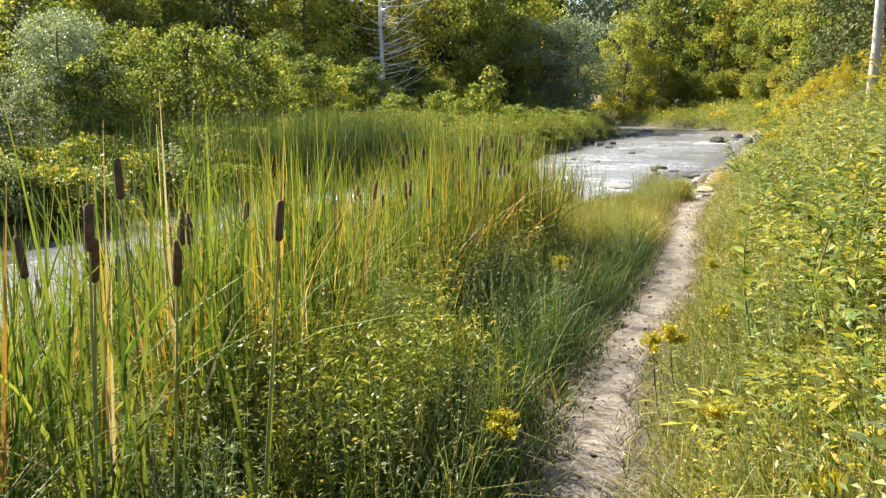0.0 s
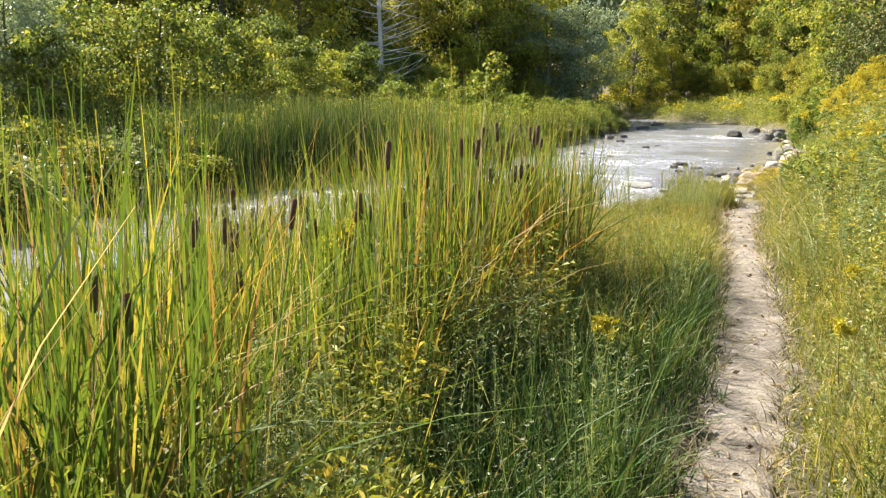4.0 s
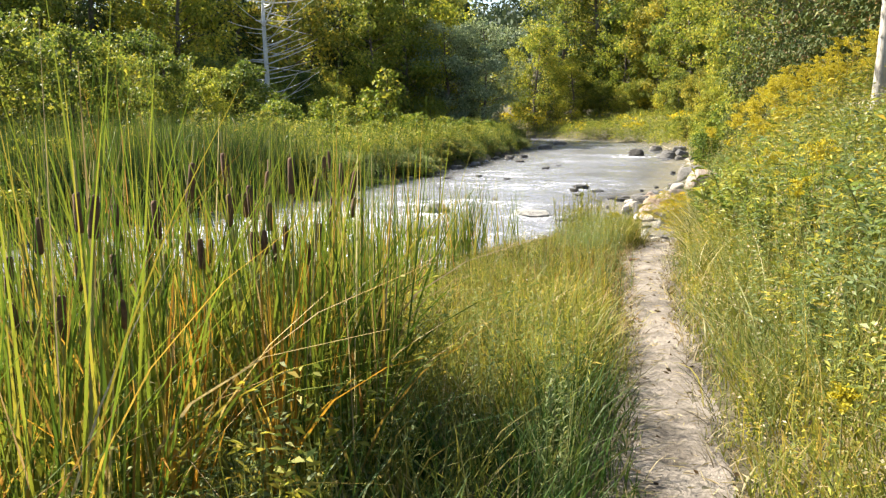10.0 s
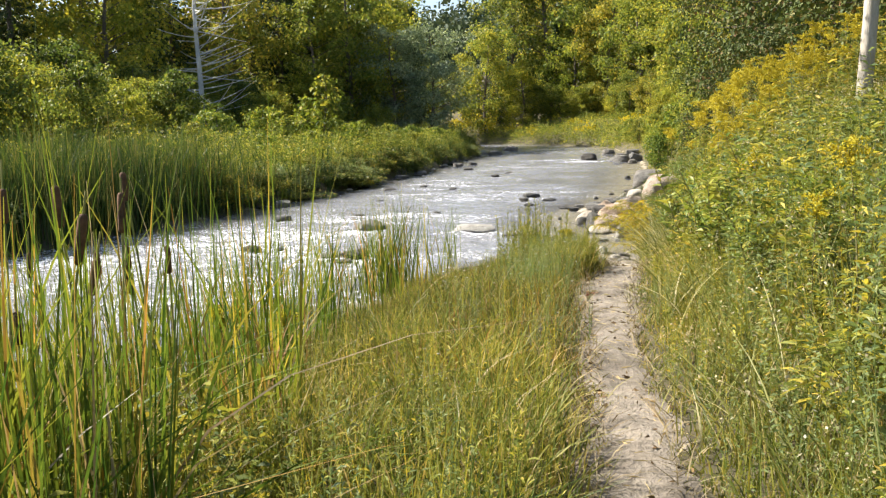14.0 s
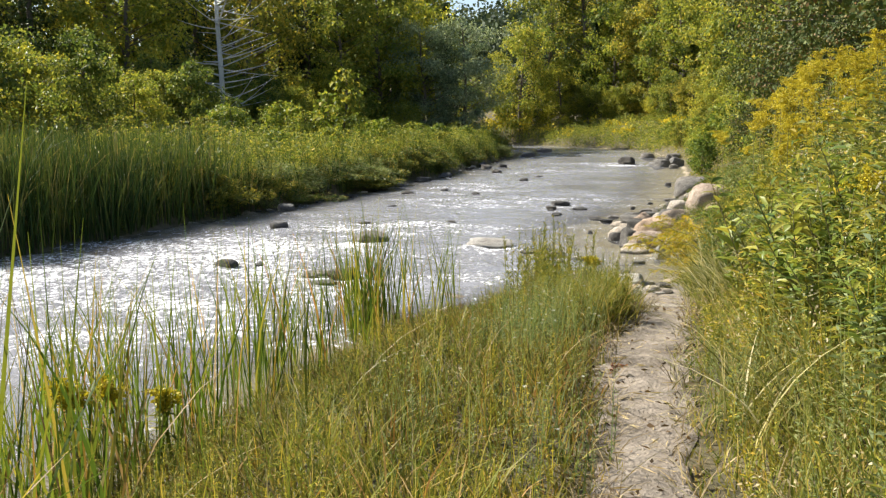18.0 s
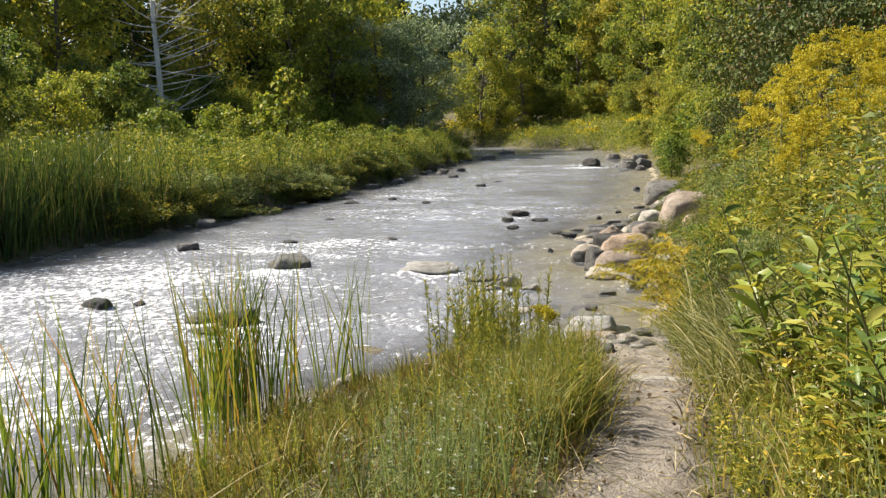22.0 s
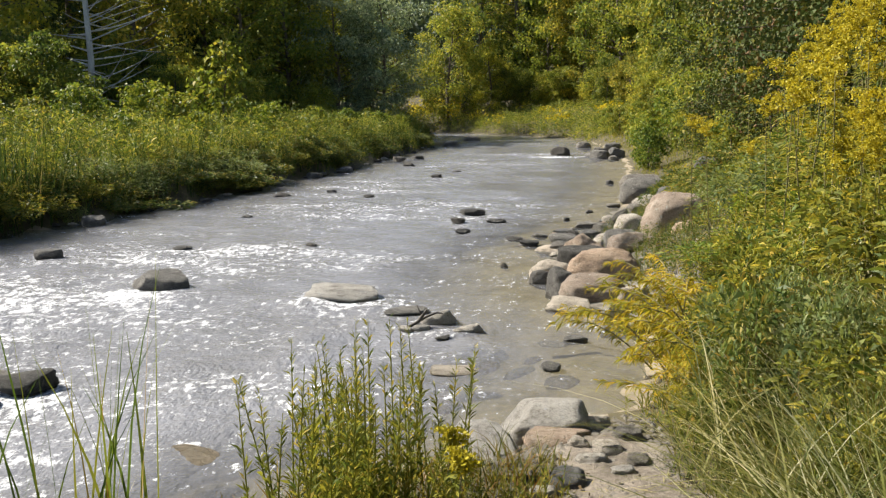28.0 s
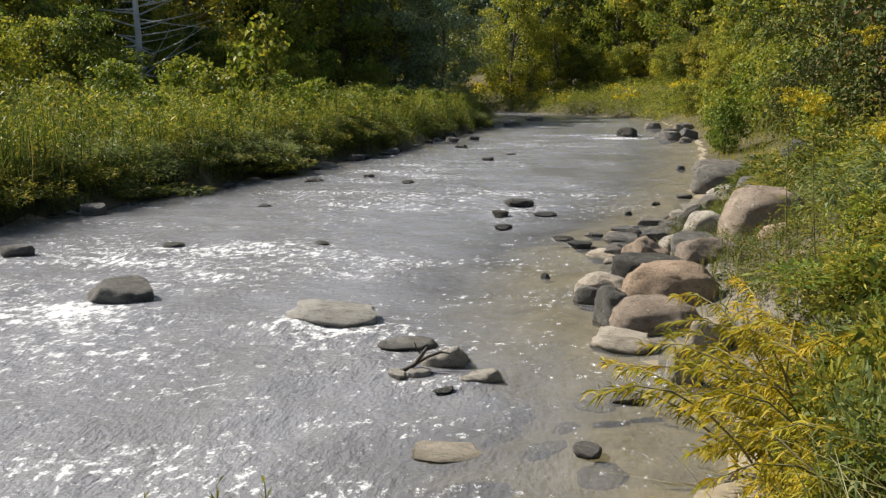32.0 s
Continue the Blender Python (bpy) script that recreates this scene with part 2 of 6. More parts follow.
M = {
    "silt": solid_mat("river_silt", [(0.3, (0.17, 0.14, 0.095)), (0.55, (0.27, 0.225, 0.16)), (0.8, (0.36, 0.31, 0.23))], 2.5, 0.8, 0.5, 0.03),
    "soil": solid_mat("soil", [(0.3, (0.045, 0.042, 0.02)), (0.55, (0.085, 0.07, 0.035)), (0.8, (0.14, 0.115, 0.06))], 2.2, 0.95, 0.5, 0.03),
    "dirt": solid_mat("trodden_dirt", [(0.28, (0.08, 0.064, 0.048)), (0.42, (0.165, 0.138, 0.108)), (0.58, (0.26, 0.222, 0.18)), (0.8, (0.35, 0.305, 0.25))], 4.5, 0.95, 0.9, 0.03, None, 8.0),
    "gravel": solid_mat("gravel", [(0.3, (0.10, 0.09, 0.07)), (0.55, (0.20, 0.18, 0.15)), (0.8, (0.32, 0.30, 0.26))], 9.0, 0.9, 0.8, 0.03),
    "water": river_mat(),
    "grass": leaf_mat("grass_blades", [(0.0, (0.085, 0.122, 0.030)), (0.4, (0.172, 0.194, 0.044)), (0.75, (0.265, 0.244, 0.064)), (0.92, (0.35, 0.27, 0.11)), (1.0, (0.46, 0.38, 0.27))], 0.36),
    "rust": leaf_mat("rusty_grass", [(0.0, (0.075, 0.085, 0.024)), (0.45, (0.150, 0.150, 0.036)), (0.75, (0.235, 0.185, 0.05)), (0.92, (0.27, 0.15, 0.055)), (1.0, (0.42, 0.32, 0.19))], 0.28),
    "vine": leaf_mat("broad_vine_leaves", [(0.0, (0.09, 0.13, 0.03)), (0.6, (0.235, 0.26, 0.05)), (1.0, (0.42, 0.38, 0.06))], 0.36, vary=True),
    "haulm": leaf_mat("long_bleached_grass", [(0.0, (0.055, 0.075, 0.023)), (0.45, (0.175, 0.182, 0.05)), (0.78, (0.35, 0.325, 0.15)), (1.0, (0.52, 0.48, 0.34))], 0.32),
    "petal": leaf_mat("white_aster_petals", [(0.0, (0.36, 0.36, 0.33)), (1.0, (0.5, 0.49, 0.46))], 0.3),
    "lush": leaf_mat("lush_grass", [(0.0, (0.030, 0.070, 0.018)), (0.5, (0.060, 0.112, 0.028)), (0.85, (0.108, 0.145, 0.042)), (1.0, (0.20, 0.18, 0.09))], 0.32),
    "reed": leaf_mat("cattail_leaf", [(0.0, (0.050, 0.096, 0.020)), (0.45, (0.120, 0.172, 0.030)), (0.74, (0.205, 0.222, 0.042)), (0.86, (0.33, 0.27, 0.062)), (0.94, (0.28, 0.15, 0.055)), (1.0, (0.42, 0.38, 0.32))], 0.44),
    "darkreed": leaf_mat("bank_reeds", [(0.0, (0.030, 0.062, 0.022)), (0.5, (0.062, 0.105, 0.030)), (0.88, (0.130, 0.150, 0.042)), (1.0, (0.27, 0.22, 0.11))], 0.26),
    "herb": leaf_mat("herb_leaves", [(0.0, (0.085, 0.128, 0.032)), (0.5, (0.24, 0.252, 0.052)), (0.85, (0.39, 0.352, 0.068)), (1.0, (0.50, 0.37, 0.09))], 0.4),
    "bank": leaf_mat("bank_herb_leaves", [(0.0, (0.070, 0.118, 0.030)), (0.5, (0.190, 0.232, 0.048)), (0.85, (0.335, 0.335, 0.066)), (1.0, (0.44, 0.37, 0.09))], 0.38),
    "lance": leaf_mat("lance_leaves", [(0.0, (0.085, 0.135, 0.034)), (0.5, (0.20, 0.245, 0.052)), (0.85, (0.34, 0.33, 0.07)), (1.0, (0.50, 0.40, 0.10))], 0.34, 0.36),
    "thatch": leaf_mat("dead_thatch", [(0.0, (0.07, 0.052, 0.034)), (0.5, (0.19, 0.15, 0.095)), (0.85, (0.32, 0.27, 0.18)), (1.0, (0.20, 0.20, 0.07))], 0.15),
    "hill": leaf_mat("far_hill_leaves", [(0.0, (0.035, 0.055, 0.036)), (0.6, (0.065, 0.092, 0.055)), (1.0, (0.12, 0.14, 0.075))], 0.15, 0.6, 0.05),
    "crimson": leaf_mat("crimson_leaves", [(0.0, (0.09, 0.02, 0.02)), (0.7, (0.20, 0.05, 0.035)), (1.0, (0.30, 0.14, 0.05))], 0.3),
    # needles coloured dark to stand for deep shadow between the trees
    "fir": leaf_mat("shadow_gap_needles", [(0.0, (0.028, 0.050, 0.024)), (0.6, (0.055, 0.085, 0.036)), (1.0, (0.10, 0.13, 0.05))], 0.12, 0.55, 0.25, vary=True),
    "broad": leaf_mat("broad_herb_leaves", [(0.0, (0.060, 0.100, 0.030)), (0.6, (0.140, 0.178, 0.048)), (0.92, (0.29, 0.255, 0.068)), (1.0, (0.50, 0.33, 0.095))], 0.3, 0.45),
    "bush": leaf_mat("bush_leaves", [(0.0, (0.088, 0.140, 0.033)), (0.5, (0.205, 0.255, 0.05)), (0.9, (0.345, 0.35, 0.07)), (1.0, (0.45, 0.37, 0.076))], 0.36, vary=True),
    "amber": leaf_mat("amber_cattail_leaf", [(0.0, (0.30, 0.14, 0.03)), (0.5, (0.46, 0.25, 0.04)), (1.0, (0.50, 0.36, 0.10))], 0.4),
    "ochre": leaf_mat("dry_cattail_leaf", [(0.0, (0.20, 0.12, 0.05)), (0.5, (0.34, 0.22, 0.08)), (0.85, (0.42, 0.33, 0.16)), (1.0, (0.5, 0.46, 0.34))], 0.3),
    "fluff": leaf_mat("dry_seed_heads", [(0.0, (0.30, 0.24, 0.14)), (0.6, (0.42, 0.37, 0.25)), (1.0, (0.52, 0.48, 0.38))], 0.3),
    "crumb": leaf_mat("dead_leaves", [(0.0, (0.04, 0.03, 0.02)), (0.6, (0.11, 0.075, 0.045)), (1.0, (0.24, 0.16, 0.09))], 0.1),
    # leaf colour darkened to stand for the shade on the right slope
    "leaf_shade": leaf_mat("painted_shade_leaves", [(0.0, (0.0525, 0.0775, 0.026)), (0.6, (0.0875, 0.116, 0.0325)), (0.9, (0.158, 0.139, 0.0455)), (1.0, (0.21, 0.109, 0.052))], 0.12, 0.6, 0.25),
    "sage": leaf_mat("grey_green_leaves", [(0.0, (0.13, 0.18, 0.08)), (0.6, (0.20, 0.25, 0.11)), (1.0, (0.30, 0.31, 0.16))]),
    "yellow": leaf_mat("goldenrod_flowers", [(0.0, (0.37, 0.317, 0.027)), (0.6, (0.528, 0.431, 0.036)), (1.0, (0.317, 0.299, 0.054))], 0.3),
    "willow": leaf_mat("yellowing_willow_leaves", [(0.0, (0.30, 0.30, 0.04)), (0.6, (0.46, 0.38, 0.04)), (1.0, (0.55, 0.36, 0.04))]),
    "leaf_dark": leaf_mat("dark_tree_leaves", [(0.0, (0.080, 0.116, 0.036)), (0.6, (0.176, 0.218, 0.058)), (1.0, (0.35, 0.325, 0.08))], 0.42, 0.5, 0.25, vary=True),
    "leaf_mid": leaf_mat("green_tree_leaves", [(0.0, (0.132, 0.178, 0.044)), (0.6, (0.276, 0.302, 0.066)), (1.0, (0.48, 0.41, 0.09))], 0.44, 0.5, 0.25, vary=True),
    "leaf_gold": leaf_mat("yellow_green_tree_leaves", [(0.0, (0.16, 0.205, 0.044)), (0.6, (0.345, 0.355, 0.066)), (1.0, (0.55, 0.47, 0.09))], 0.44, 0.5, 0.25, vary=True),
    "leaf_silver": leaf_mat("silvery_willow_leaves", [(0.0, (0.15, 0.21, 0.135)), (0.6, (0.27, 0.33, 0.215)), (1.0, (0.44, 0.50, 0.33))], 0.25, 0.45, 0.25),
    "bark": solid_mat("bark", [(0.3, (0.07, 0.055, 0.04)), (0.7, (0.17, 0.14, 0.11))], 6.0, 0.95, 0.8, 0.03, (1, 1, 0.25)),
    "pale_bark": solid_mat("pale_bark", [(0.3, (0.30, 0.26, 0.21)), (0.7, (0.52, 0.48, 0.42))], 5.0, 0.9, 0.6, 0.02, (1, 1, 0.3)),
    "deadwood": solid_mat("bleached_deadwood", [(0.3, (0.42, 0.41, 0.39)), (0.7, (0.62, 0.61, 0.59))], 7.0, 0.85, 0.4, 0.01, (1, 1, 0.2)),
    "driftwood": solid_mat("wet_driftwood", [(0.3, (0.03, 0.024, 0.018)), (0.7, (0.10, 0.08, 0.06))], 8.0, 0.6, 0.6, 0.01),
    "stem": solid_mat("herb_stems", [(0.3, (0.12, 0.12, 0.04)), (0.7, (0.24, 0.20, 0.09))], 6.0, 0.8, 0.2, 0.005),
    "stalk": solid_mat("reed_stalks", [(0.3, (0.17, 0.20, 0.04)), (0.7, (0.34, 0.28, 0.09))], 6.0, 0.7, 0.2, 0.005),
    "head": solid_mat("cattail_velvet", [(0.3, (0.055, 0.027, 0.014)), (0.7, (0.16, 0.08, 0.038))], 40.0, 0.95, 0.5, 0.004),
    "straw": leaf_mat("dry_straw", [(0.0, (0.36, 0.29, 0.16)), (0.6, (0.50, 0.42, 0.26)), (1.0, (0.28, 0.21, 0.12))], 0.2),
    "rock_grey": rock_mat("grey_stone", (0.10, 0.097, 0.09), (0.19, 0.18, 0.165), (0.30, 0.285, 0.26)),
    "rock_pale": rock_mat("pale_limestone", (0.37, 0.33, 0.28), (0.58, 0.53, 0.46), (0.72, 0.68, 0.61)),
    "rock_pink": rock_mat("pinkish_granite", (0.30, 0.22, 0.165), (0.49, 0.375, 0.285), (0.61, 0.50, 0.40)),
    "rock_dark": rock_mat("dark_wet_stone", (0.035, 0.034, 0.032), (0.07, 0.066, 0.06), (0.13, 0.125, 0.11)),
}

# ---- building blocks ----


def mesh_np(name, v, f, mat, smooth=False):
    me = bpy.data.meshes.new(name)
    v, f = np.ascontiguousarray(v, np.float32), np.ascontiguousarray(f, np.int32)
    k = f.shape[1]
    me.vertices.add(len(v))
    me.vertices.foreach_set("co", v.ravel())
    me.loops.add(f.size)
    me.loops.foreach_set("vertex_index", f.ravel())
    me.polygons.add(len(f))
    me.polygons.foreach_set("loop_start", np.arange(0, f.size, k, dtype=np.int32))
    if smooth:
        me.polygons.foreach_set("use_smooth", np.ones(len(f), bool))
    me.update(calc_edges=True)
    me.materials.append(M[mat])
    return me


def join(bits):
    vs, fs, n = [], [], 0
    for v, f in bits:
        vs.append(v), fs.append(f + n)
        n += len(v)
    return np.concatenate(vs), np.concatenate(fs)


def part(name, me, parent, label="", m=None):
    ob = new(name, me)
    ob.parent = parent
    if m is not None:
        ob.matrix_basis = m
    return tagged(ob, label) if label else ob


def stuff(name, bits, mat, label, category):
    v, f = join(bits)
    return tagged(new(name, mesh_np(name, v, f, mat)), label, category, "", "stuff")


def blades(base, h, w, lean, bend, segs=3, r=rng):
    """Grass and reed blades: tapering strips that lean and arch over. Quads."""
    n = len(base)
    az, face = r.uniform(0, 2 * np.pi, n), r.uniform(0, 2 * np.pi, n)
    t = np.linspace(0, 1, segs + 1)[None, :]
    out = h[:, None] * (lean[:, None] * t + bend[:, None] * t ** 2.2)
    up = h[:, None] * (t - 0.42 * np.minimum(bend, 1.2)[:, None] * t ** 2.5)
    c = np.stack([base[:, :1] + np.cos(az)[:, None] * out, base[:, 1:2] + np.sin(az)[:, None] * out, base[:, 2:3] + up], -1)
    prof = np.maximum(1 - t ** 1.8, 0.10) * np.minimum(1, 0.7 + t)
    s = 0.5 * w[:, None] * prof
    side = np.stack([np.cos(face), np.sin(face), 0 * face], -1)[:, None, :] * s[..., None]
    v = np.stack([c - side, c + side], 2).reshape(-1, 3)
    k = 2 * (segs + 1)
    q = np.array([[2 * i, 2 * i + 1, 2 * i + 3, 2 * i + 2] for i in range(segs)])
    f = (np.arange(n)[:, None, None] * k + q[None]).reshape(-1, 4)
    return v, f


def leaves(base, way, length, width, droop=0.15, r=rng):
    """Pointed leaves, each one bent quad."""
    n = len(base)
    way = way / np.linalg.norm(way, axis=1, keepdims=True)
    rnd = r.normal(size=(n, 3)) + (0, 0, 0.0)
    side = np.cross(way, rnd)
    side /= np.maximum(np.linalg.norm(side, axis=1, keepdims=True), 1e-6)
    L, W = length[:, None], width[:, None]
    down = np.zeros((n, 3))
    down[:, 2] = -droop * length
    mid = base + way * L * 0.45
    v = np.stack([base, mid + side * W / 2, base + way * L + down, mid - side * W / 2], 1).reshape(-1, 3)
    return v, np.arange(4 * n).reshape(n, 4)


def long_leaves(base, way, length, width, droop=0.5, r=rng):
    """Lance-shaped leaves in three folded lengths that arch down."""
    n = len(base)
    way = way / np.linalg.norm(way, axis=1, keepdims=True)
    side = np.cross(way, r.normal(0, 0.35, (n, 3)) + (0, 0, 1.0))
    side /= np.maximum(np.linalg.norm(side, axis=1, keepdims=True), 1e-6)
    t = np.array([0.0, 0.3, 0.68, 1.0])
    w = np.array([0.25, 1.0, 0.7, 0.04])
    c = base[:, None] + way[:, None] * (length[:, None] * t)[..., None]
    c[..., 2] -= droop * length[:, None] * t ** 2
    s = side[:, None] * (0.5 * width[:, None] * w)[..., None]
    lift = np.zeros((n, 4, 3))
    lift[..., 2] = 0.22 * width[:, None] * w
    v = np.stack([c - s + lift, c, c + s + lift], 2).reshape(-1, 3)
    q = np.array([(3 * i + a, 3 * i + a + 1, 3 * i + a + 4, 3 * i + a + 3) for i in range(3) for a in (0, 1)])
    return v, (np.arange(n)[:, None, None] * 12 + q[None]).reshape(-1, 4)


def herbs(base, h, k, ll, lw, lift=0.5, low=0.15, r=rng):
    """Leafy stems: one strip for each stem and k leaves up it."""
    n = len(base)
    lean = r.normal(0, 0.13, (n, 2))
    sv = blades(base, h, np.full(n, 0.006), np.hypot(*lean.T), np.zeros(n), 2, r)
    t = r.uniform(low, 1.0, (n, k))
    az = r.uniform(0, 2 * np.pi, (n, k))
    b = np.repeat(base[:, None, :], k, 1).copy()
    b[..., 0] += lean[:, :1] * h[:, None] * t * 0.5
    b[..., 1] += lean[:, 1:] * h[:, None] * t * 0.5
    b[..., 2] += t * h[:, None]
    way = np.stack([np.cos(az), np.sin(az), lift + r.normal(0, 0.3, (n, k))], -1)
    size = (1.15 - 0.55 * t) * r.uniform(0.7, 1.25, (n, k)) * np.clip(h[:, None], 0.4, 1.3)
    lv = leaves(b.reshape(-1, 3), way.reshape(-1, 3), (ll * size).ravel(), (lw * size).ravel(), 0.25, r)
    return [sv, lv]


def tube(points, radii, sides=6):
    """A tapering round limb along points."""
    p, rad = np.asarray(points, float), np.asarray(radii, float)
    d = np.gradient(p, axis=0)
    d /= np.maximum(np.linalg.norm(d, axis=1, keepdims=True), 1e-9)
    ref = np.where(np.abs(d[:, 2:3]) > 0.9, (1.0, 0, 0), (0, 0, 1.0))
    a = np.cross(d, ref)
    a /= np.linalg.norm(a, axis=1, keepdims=True)
    b = np.cross(d, a)
    an = np.linspace(0, 2 * np.pi, sides, endpoint=False)
    v = (p[:, None] + rad[:, None, None] * (np.cos(an)[None, :, None] * a[:, None] + np.sin(an)[None, :, None] * b[:, None])).reshape(-1, 3)
    f = []
    for i in range(len(p) - 1):
        for j in range(sides):
            k = (j + 1) % sides
            f.append((i * sides + j, i * sides + k, (i + 1) * sides + k, (i + 1) * sides + j))
    return v, np.array(f)


WAVES = [(rng.uniform(0, 2 * np.pi), rng.uniform(0, 2 * np.pi), rng.uniform(0.6, 1.6)) for _ in range(7)]


def wob(x, y, size):
    """Smooth unevenness of about unit height over lengths of that size."""
    s = 0
    for a, ph, k in WAVES:
        s = s + np.sin((x * np.cos(a) + y * np.sin(a)) * 2 * np.pi * k / size + ph)
    return s / 3.0


# ---- lie of the land: water at 0 ----
LEFT_Y = [-60, -16, -5, 0.3, 5, 10, 14.4, 21, 24.5, 33, 41, 44, 48, 54, 62, 80]
LEFT_X = [-14, -11.5, -9.9, -9.3, -8.2, -7.0, -6.1, -5.35, -4.85, -4.3, -4.0, -5.0, -9.0, -20, -34, -60]
RIGHT_Y = [-60, -16, -9, -5.7, -2.5, -1.6, 0.6, 1.5, 2.2, 2.7, 3.3, 4.3, 5.0, 6.0, 7.2, 10, 13, 20, 30, 44, 48, 53, 58, 64, 70, 80]
RIGHT_X = [-5, -2.9, -2.5, -2.25, -1.95, -1.75, -1.3, -0.75, 0.1, 0.65, 1.15, 1.5, 1.5, 1.15, 0.85, 1.15, 2.2, 3.2, 4.1, 4.0, 3.4, 1.2, -2.0, -6.0, -16, -40]
PATH_Y = [-40, -20, -15.7, -14, -12.1, -11, -9.7, -8.35, -7.3, -6.3, -4.7, -3.6, -2.85, -1.95, -1.3, -0.35, 0.4, 1.9, 3.0]
PATH_X = [2.5, 1.4, 0.74, 0.42, 0.33, 0.31, 0.38, 0.50, 0.58, 0.60, 0.66, 0.66, 0.67, 0.72, 0.80, 1.00, 1.10, 1.13, 1.1]
PATH_W = [0.14, 0.14, 0.12, 0.11, 0.11, 0.12, 0.12, 0.155, 0.175, 0.17, 0.14, 0.12, 0.14, 0.19, 0.19, 0.15, 0.15, 0.2, 0.23]


def smooth(a, b, x):
    t = np.clip((x - a) / (b - a), 0, 1)
    return t * t * (3 - 2 * t)


def left_x(y):
    return np.interp(y, LEFT_Y, LEFT_X) + 0.16 * wob(y, 3.1 + 0 * y, 3.7)


def right_x(y):
    return np.interp(y, RIGHT_Y, RIGHT_X) + 0.06 * wob(y, 9.7 + 0 * y, 2.6)


def path_x(y):
    return np.interp(y, PATH_Y, PATH_X)


def land(x, y):
    x, y = np.asarray(x, float), np.asarray(y, float)
    xl, xr = left_x(y), right_x(y)
    dl, dr = xl - x, x - xr
    inside = np.minimum(-dl, -dr)
    bed = -0.03 - 0.42 * smooth(0, 2.6, inside) + 0.03 * wob(x, y, 1.3)
    zl = 0.42 * smooth(-0.1, 0.5, dl) + 0.5 * smooth(0.5, 9, dl) + 2.0 * smooth(10, 40, dl) + 0.06 * wob(x, y, 3.0)
    base = np.interp(y, [-2.0, -0.4, 0.4, 1.0, 2.0, 3.0, 5.0, 20, 40], [0.50, 0.47, 0.34, 0.22, 0.12, 0.08, 0.06, 0.1, 0.35])
    rise = np.interp(y, [-3, 3.5, 8, 25, 45], [1.6, 1.7, 0.9, 0.7, 0.4])
    px = np.where(y < 3, path_x(y) + 0.42, xr + 0.35)
    zr = base * smooth(-0.05, np.where(y < 1, 1.5, 0.7), dr)
    d2 = x - px
    zr = zr + rise * smooth(0, 2.8, d2) + 1.0 * smooth(2.5, 9, d2) + 3.0 * smooth(8, 40, d2) + 0.05 * wob(x, y, 2.3) * smooth(0.1, 1.0, d2)
    z = np.where((dl < 0) & (dr < 0), bed, np.where(dl >= 0, zl, zr))
    far = np.hypot(x + 10, y)
    return z + 17 * smooth(95, 210, far) + 10 * smooth(200, 420, far)


def grid(xs, ys, zf):
    X, Y = np.meshgrid(xs, ys)
    v = np.stack([X, Y, zf(X, Y)], -1).reshape(-1, 3)
    nx, ny = len(xs), len(ys)
    i = (np.arange(ny - 1)[:, None] * nx + np.arange(nx - 1)[None]).ravel()
    return v, np.stack([i, i + 1, i + nx + 1, i + nx], 1)


gx = np.r_[-900, -500, -300, np.arange(-200, -60, 20), np.arange(-60, -14, 2.5), np.arange(-14, -4, 0.35), np.arange(-4, 4.5, 0.12),
           np.arange(4.5, 12, 0.5), np.arange(12, 60, 3.0), np.arange(60, 200, 20), 300, 500, 900]
gy = np.r_[-900, -500, -250, -120, -80, np.arange(-60, -18, 2.0), np.arange(-18, 9, 0.15), np.arange(9, 72, 0.6), np.arange(72, 240, 8), 300, 450, 700, 1200]
v, f = grid(gx, gy, land)
ground_mesh = mesh_np("ground", v, f, "soil", True)
ground_mesh.materials.append(M["silt"])
ground_mesh.materials.append(M["gravel"])
mid = v[f].mean(1)
stony = (mid[:, 1] > 5.0) & (mid[:, 1] < 14) & (mid[:, 0] > right_x(mid[:, 1]) - 0.1) & (mid[:, 0] < right_x(mid[:, 1]) + 1.1)
ground_mesh.polygons.foreach_set("material_index", np.where(stony, 2, v[f][:, :, 2].max(1) < 0.05).astype(np.int32))
tagged(new("ground", ground_mesh), "earthy river banks and bed under the plants", "ground", "", "structure")


SWELL = [(rng.uniform(0, 2 * np.pi), rng.uniform(0, 2 * np.pi), 10 ** rng.uniform(-0.42, 0.12)) for _ in range(26)]
# where the stream breaks over stones
RIFFLES = [(-3.15, 6.2, 0.55, 0.4, 1.3), (-1.1, 5.85, 0.6, 0.3, 1.0), (-2.65, 3.1, 0.55, 0.4, 1.3), (-0.1, 4.95, 0.4, 0.25, 0.8), (-0.3, 12.2, 0.6, 0.5, 0.8), (1.6, 30.0, 1.2, 0.8, 1.2), (-4.8, 4.6, 2.8, 3.6, 1.0), (-2.9, 5.9, 1.0, 0.7, 0.9), (-3.4, 8.4, 2.4, 1.2, 0.8), (-1.4, 7.9, 1.6, 0.5, 0.7), (1.0, 32.0, 2.6, 0.9, 0.8), (-3.6, 1.4, 2.4, 2.4, 0.8), (-0.7, 5.2, 0.7, 0.5, 0.7),
           (-2.2, 13.5, 3.0, 1.5, 0.6), (-6.5, 3.5, 2.2, 3.5, 1.0), (-1.6, 3.4, 1.6, 1.2, 0.55), (-3.2, 18, 2.0, 3.0, 0.5), (-0.5, 26, 2.5, 2.0, 0.4), (-2, 40, 2.5, 3.0, 0.5)]

# smooth pools between them
CALM = [(0.75, 18.2, 1.3, 1.5), (0.7, 36.0, 2.0, 3.5), (0.9, 22.0, 1.0, 1.0)]


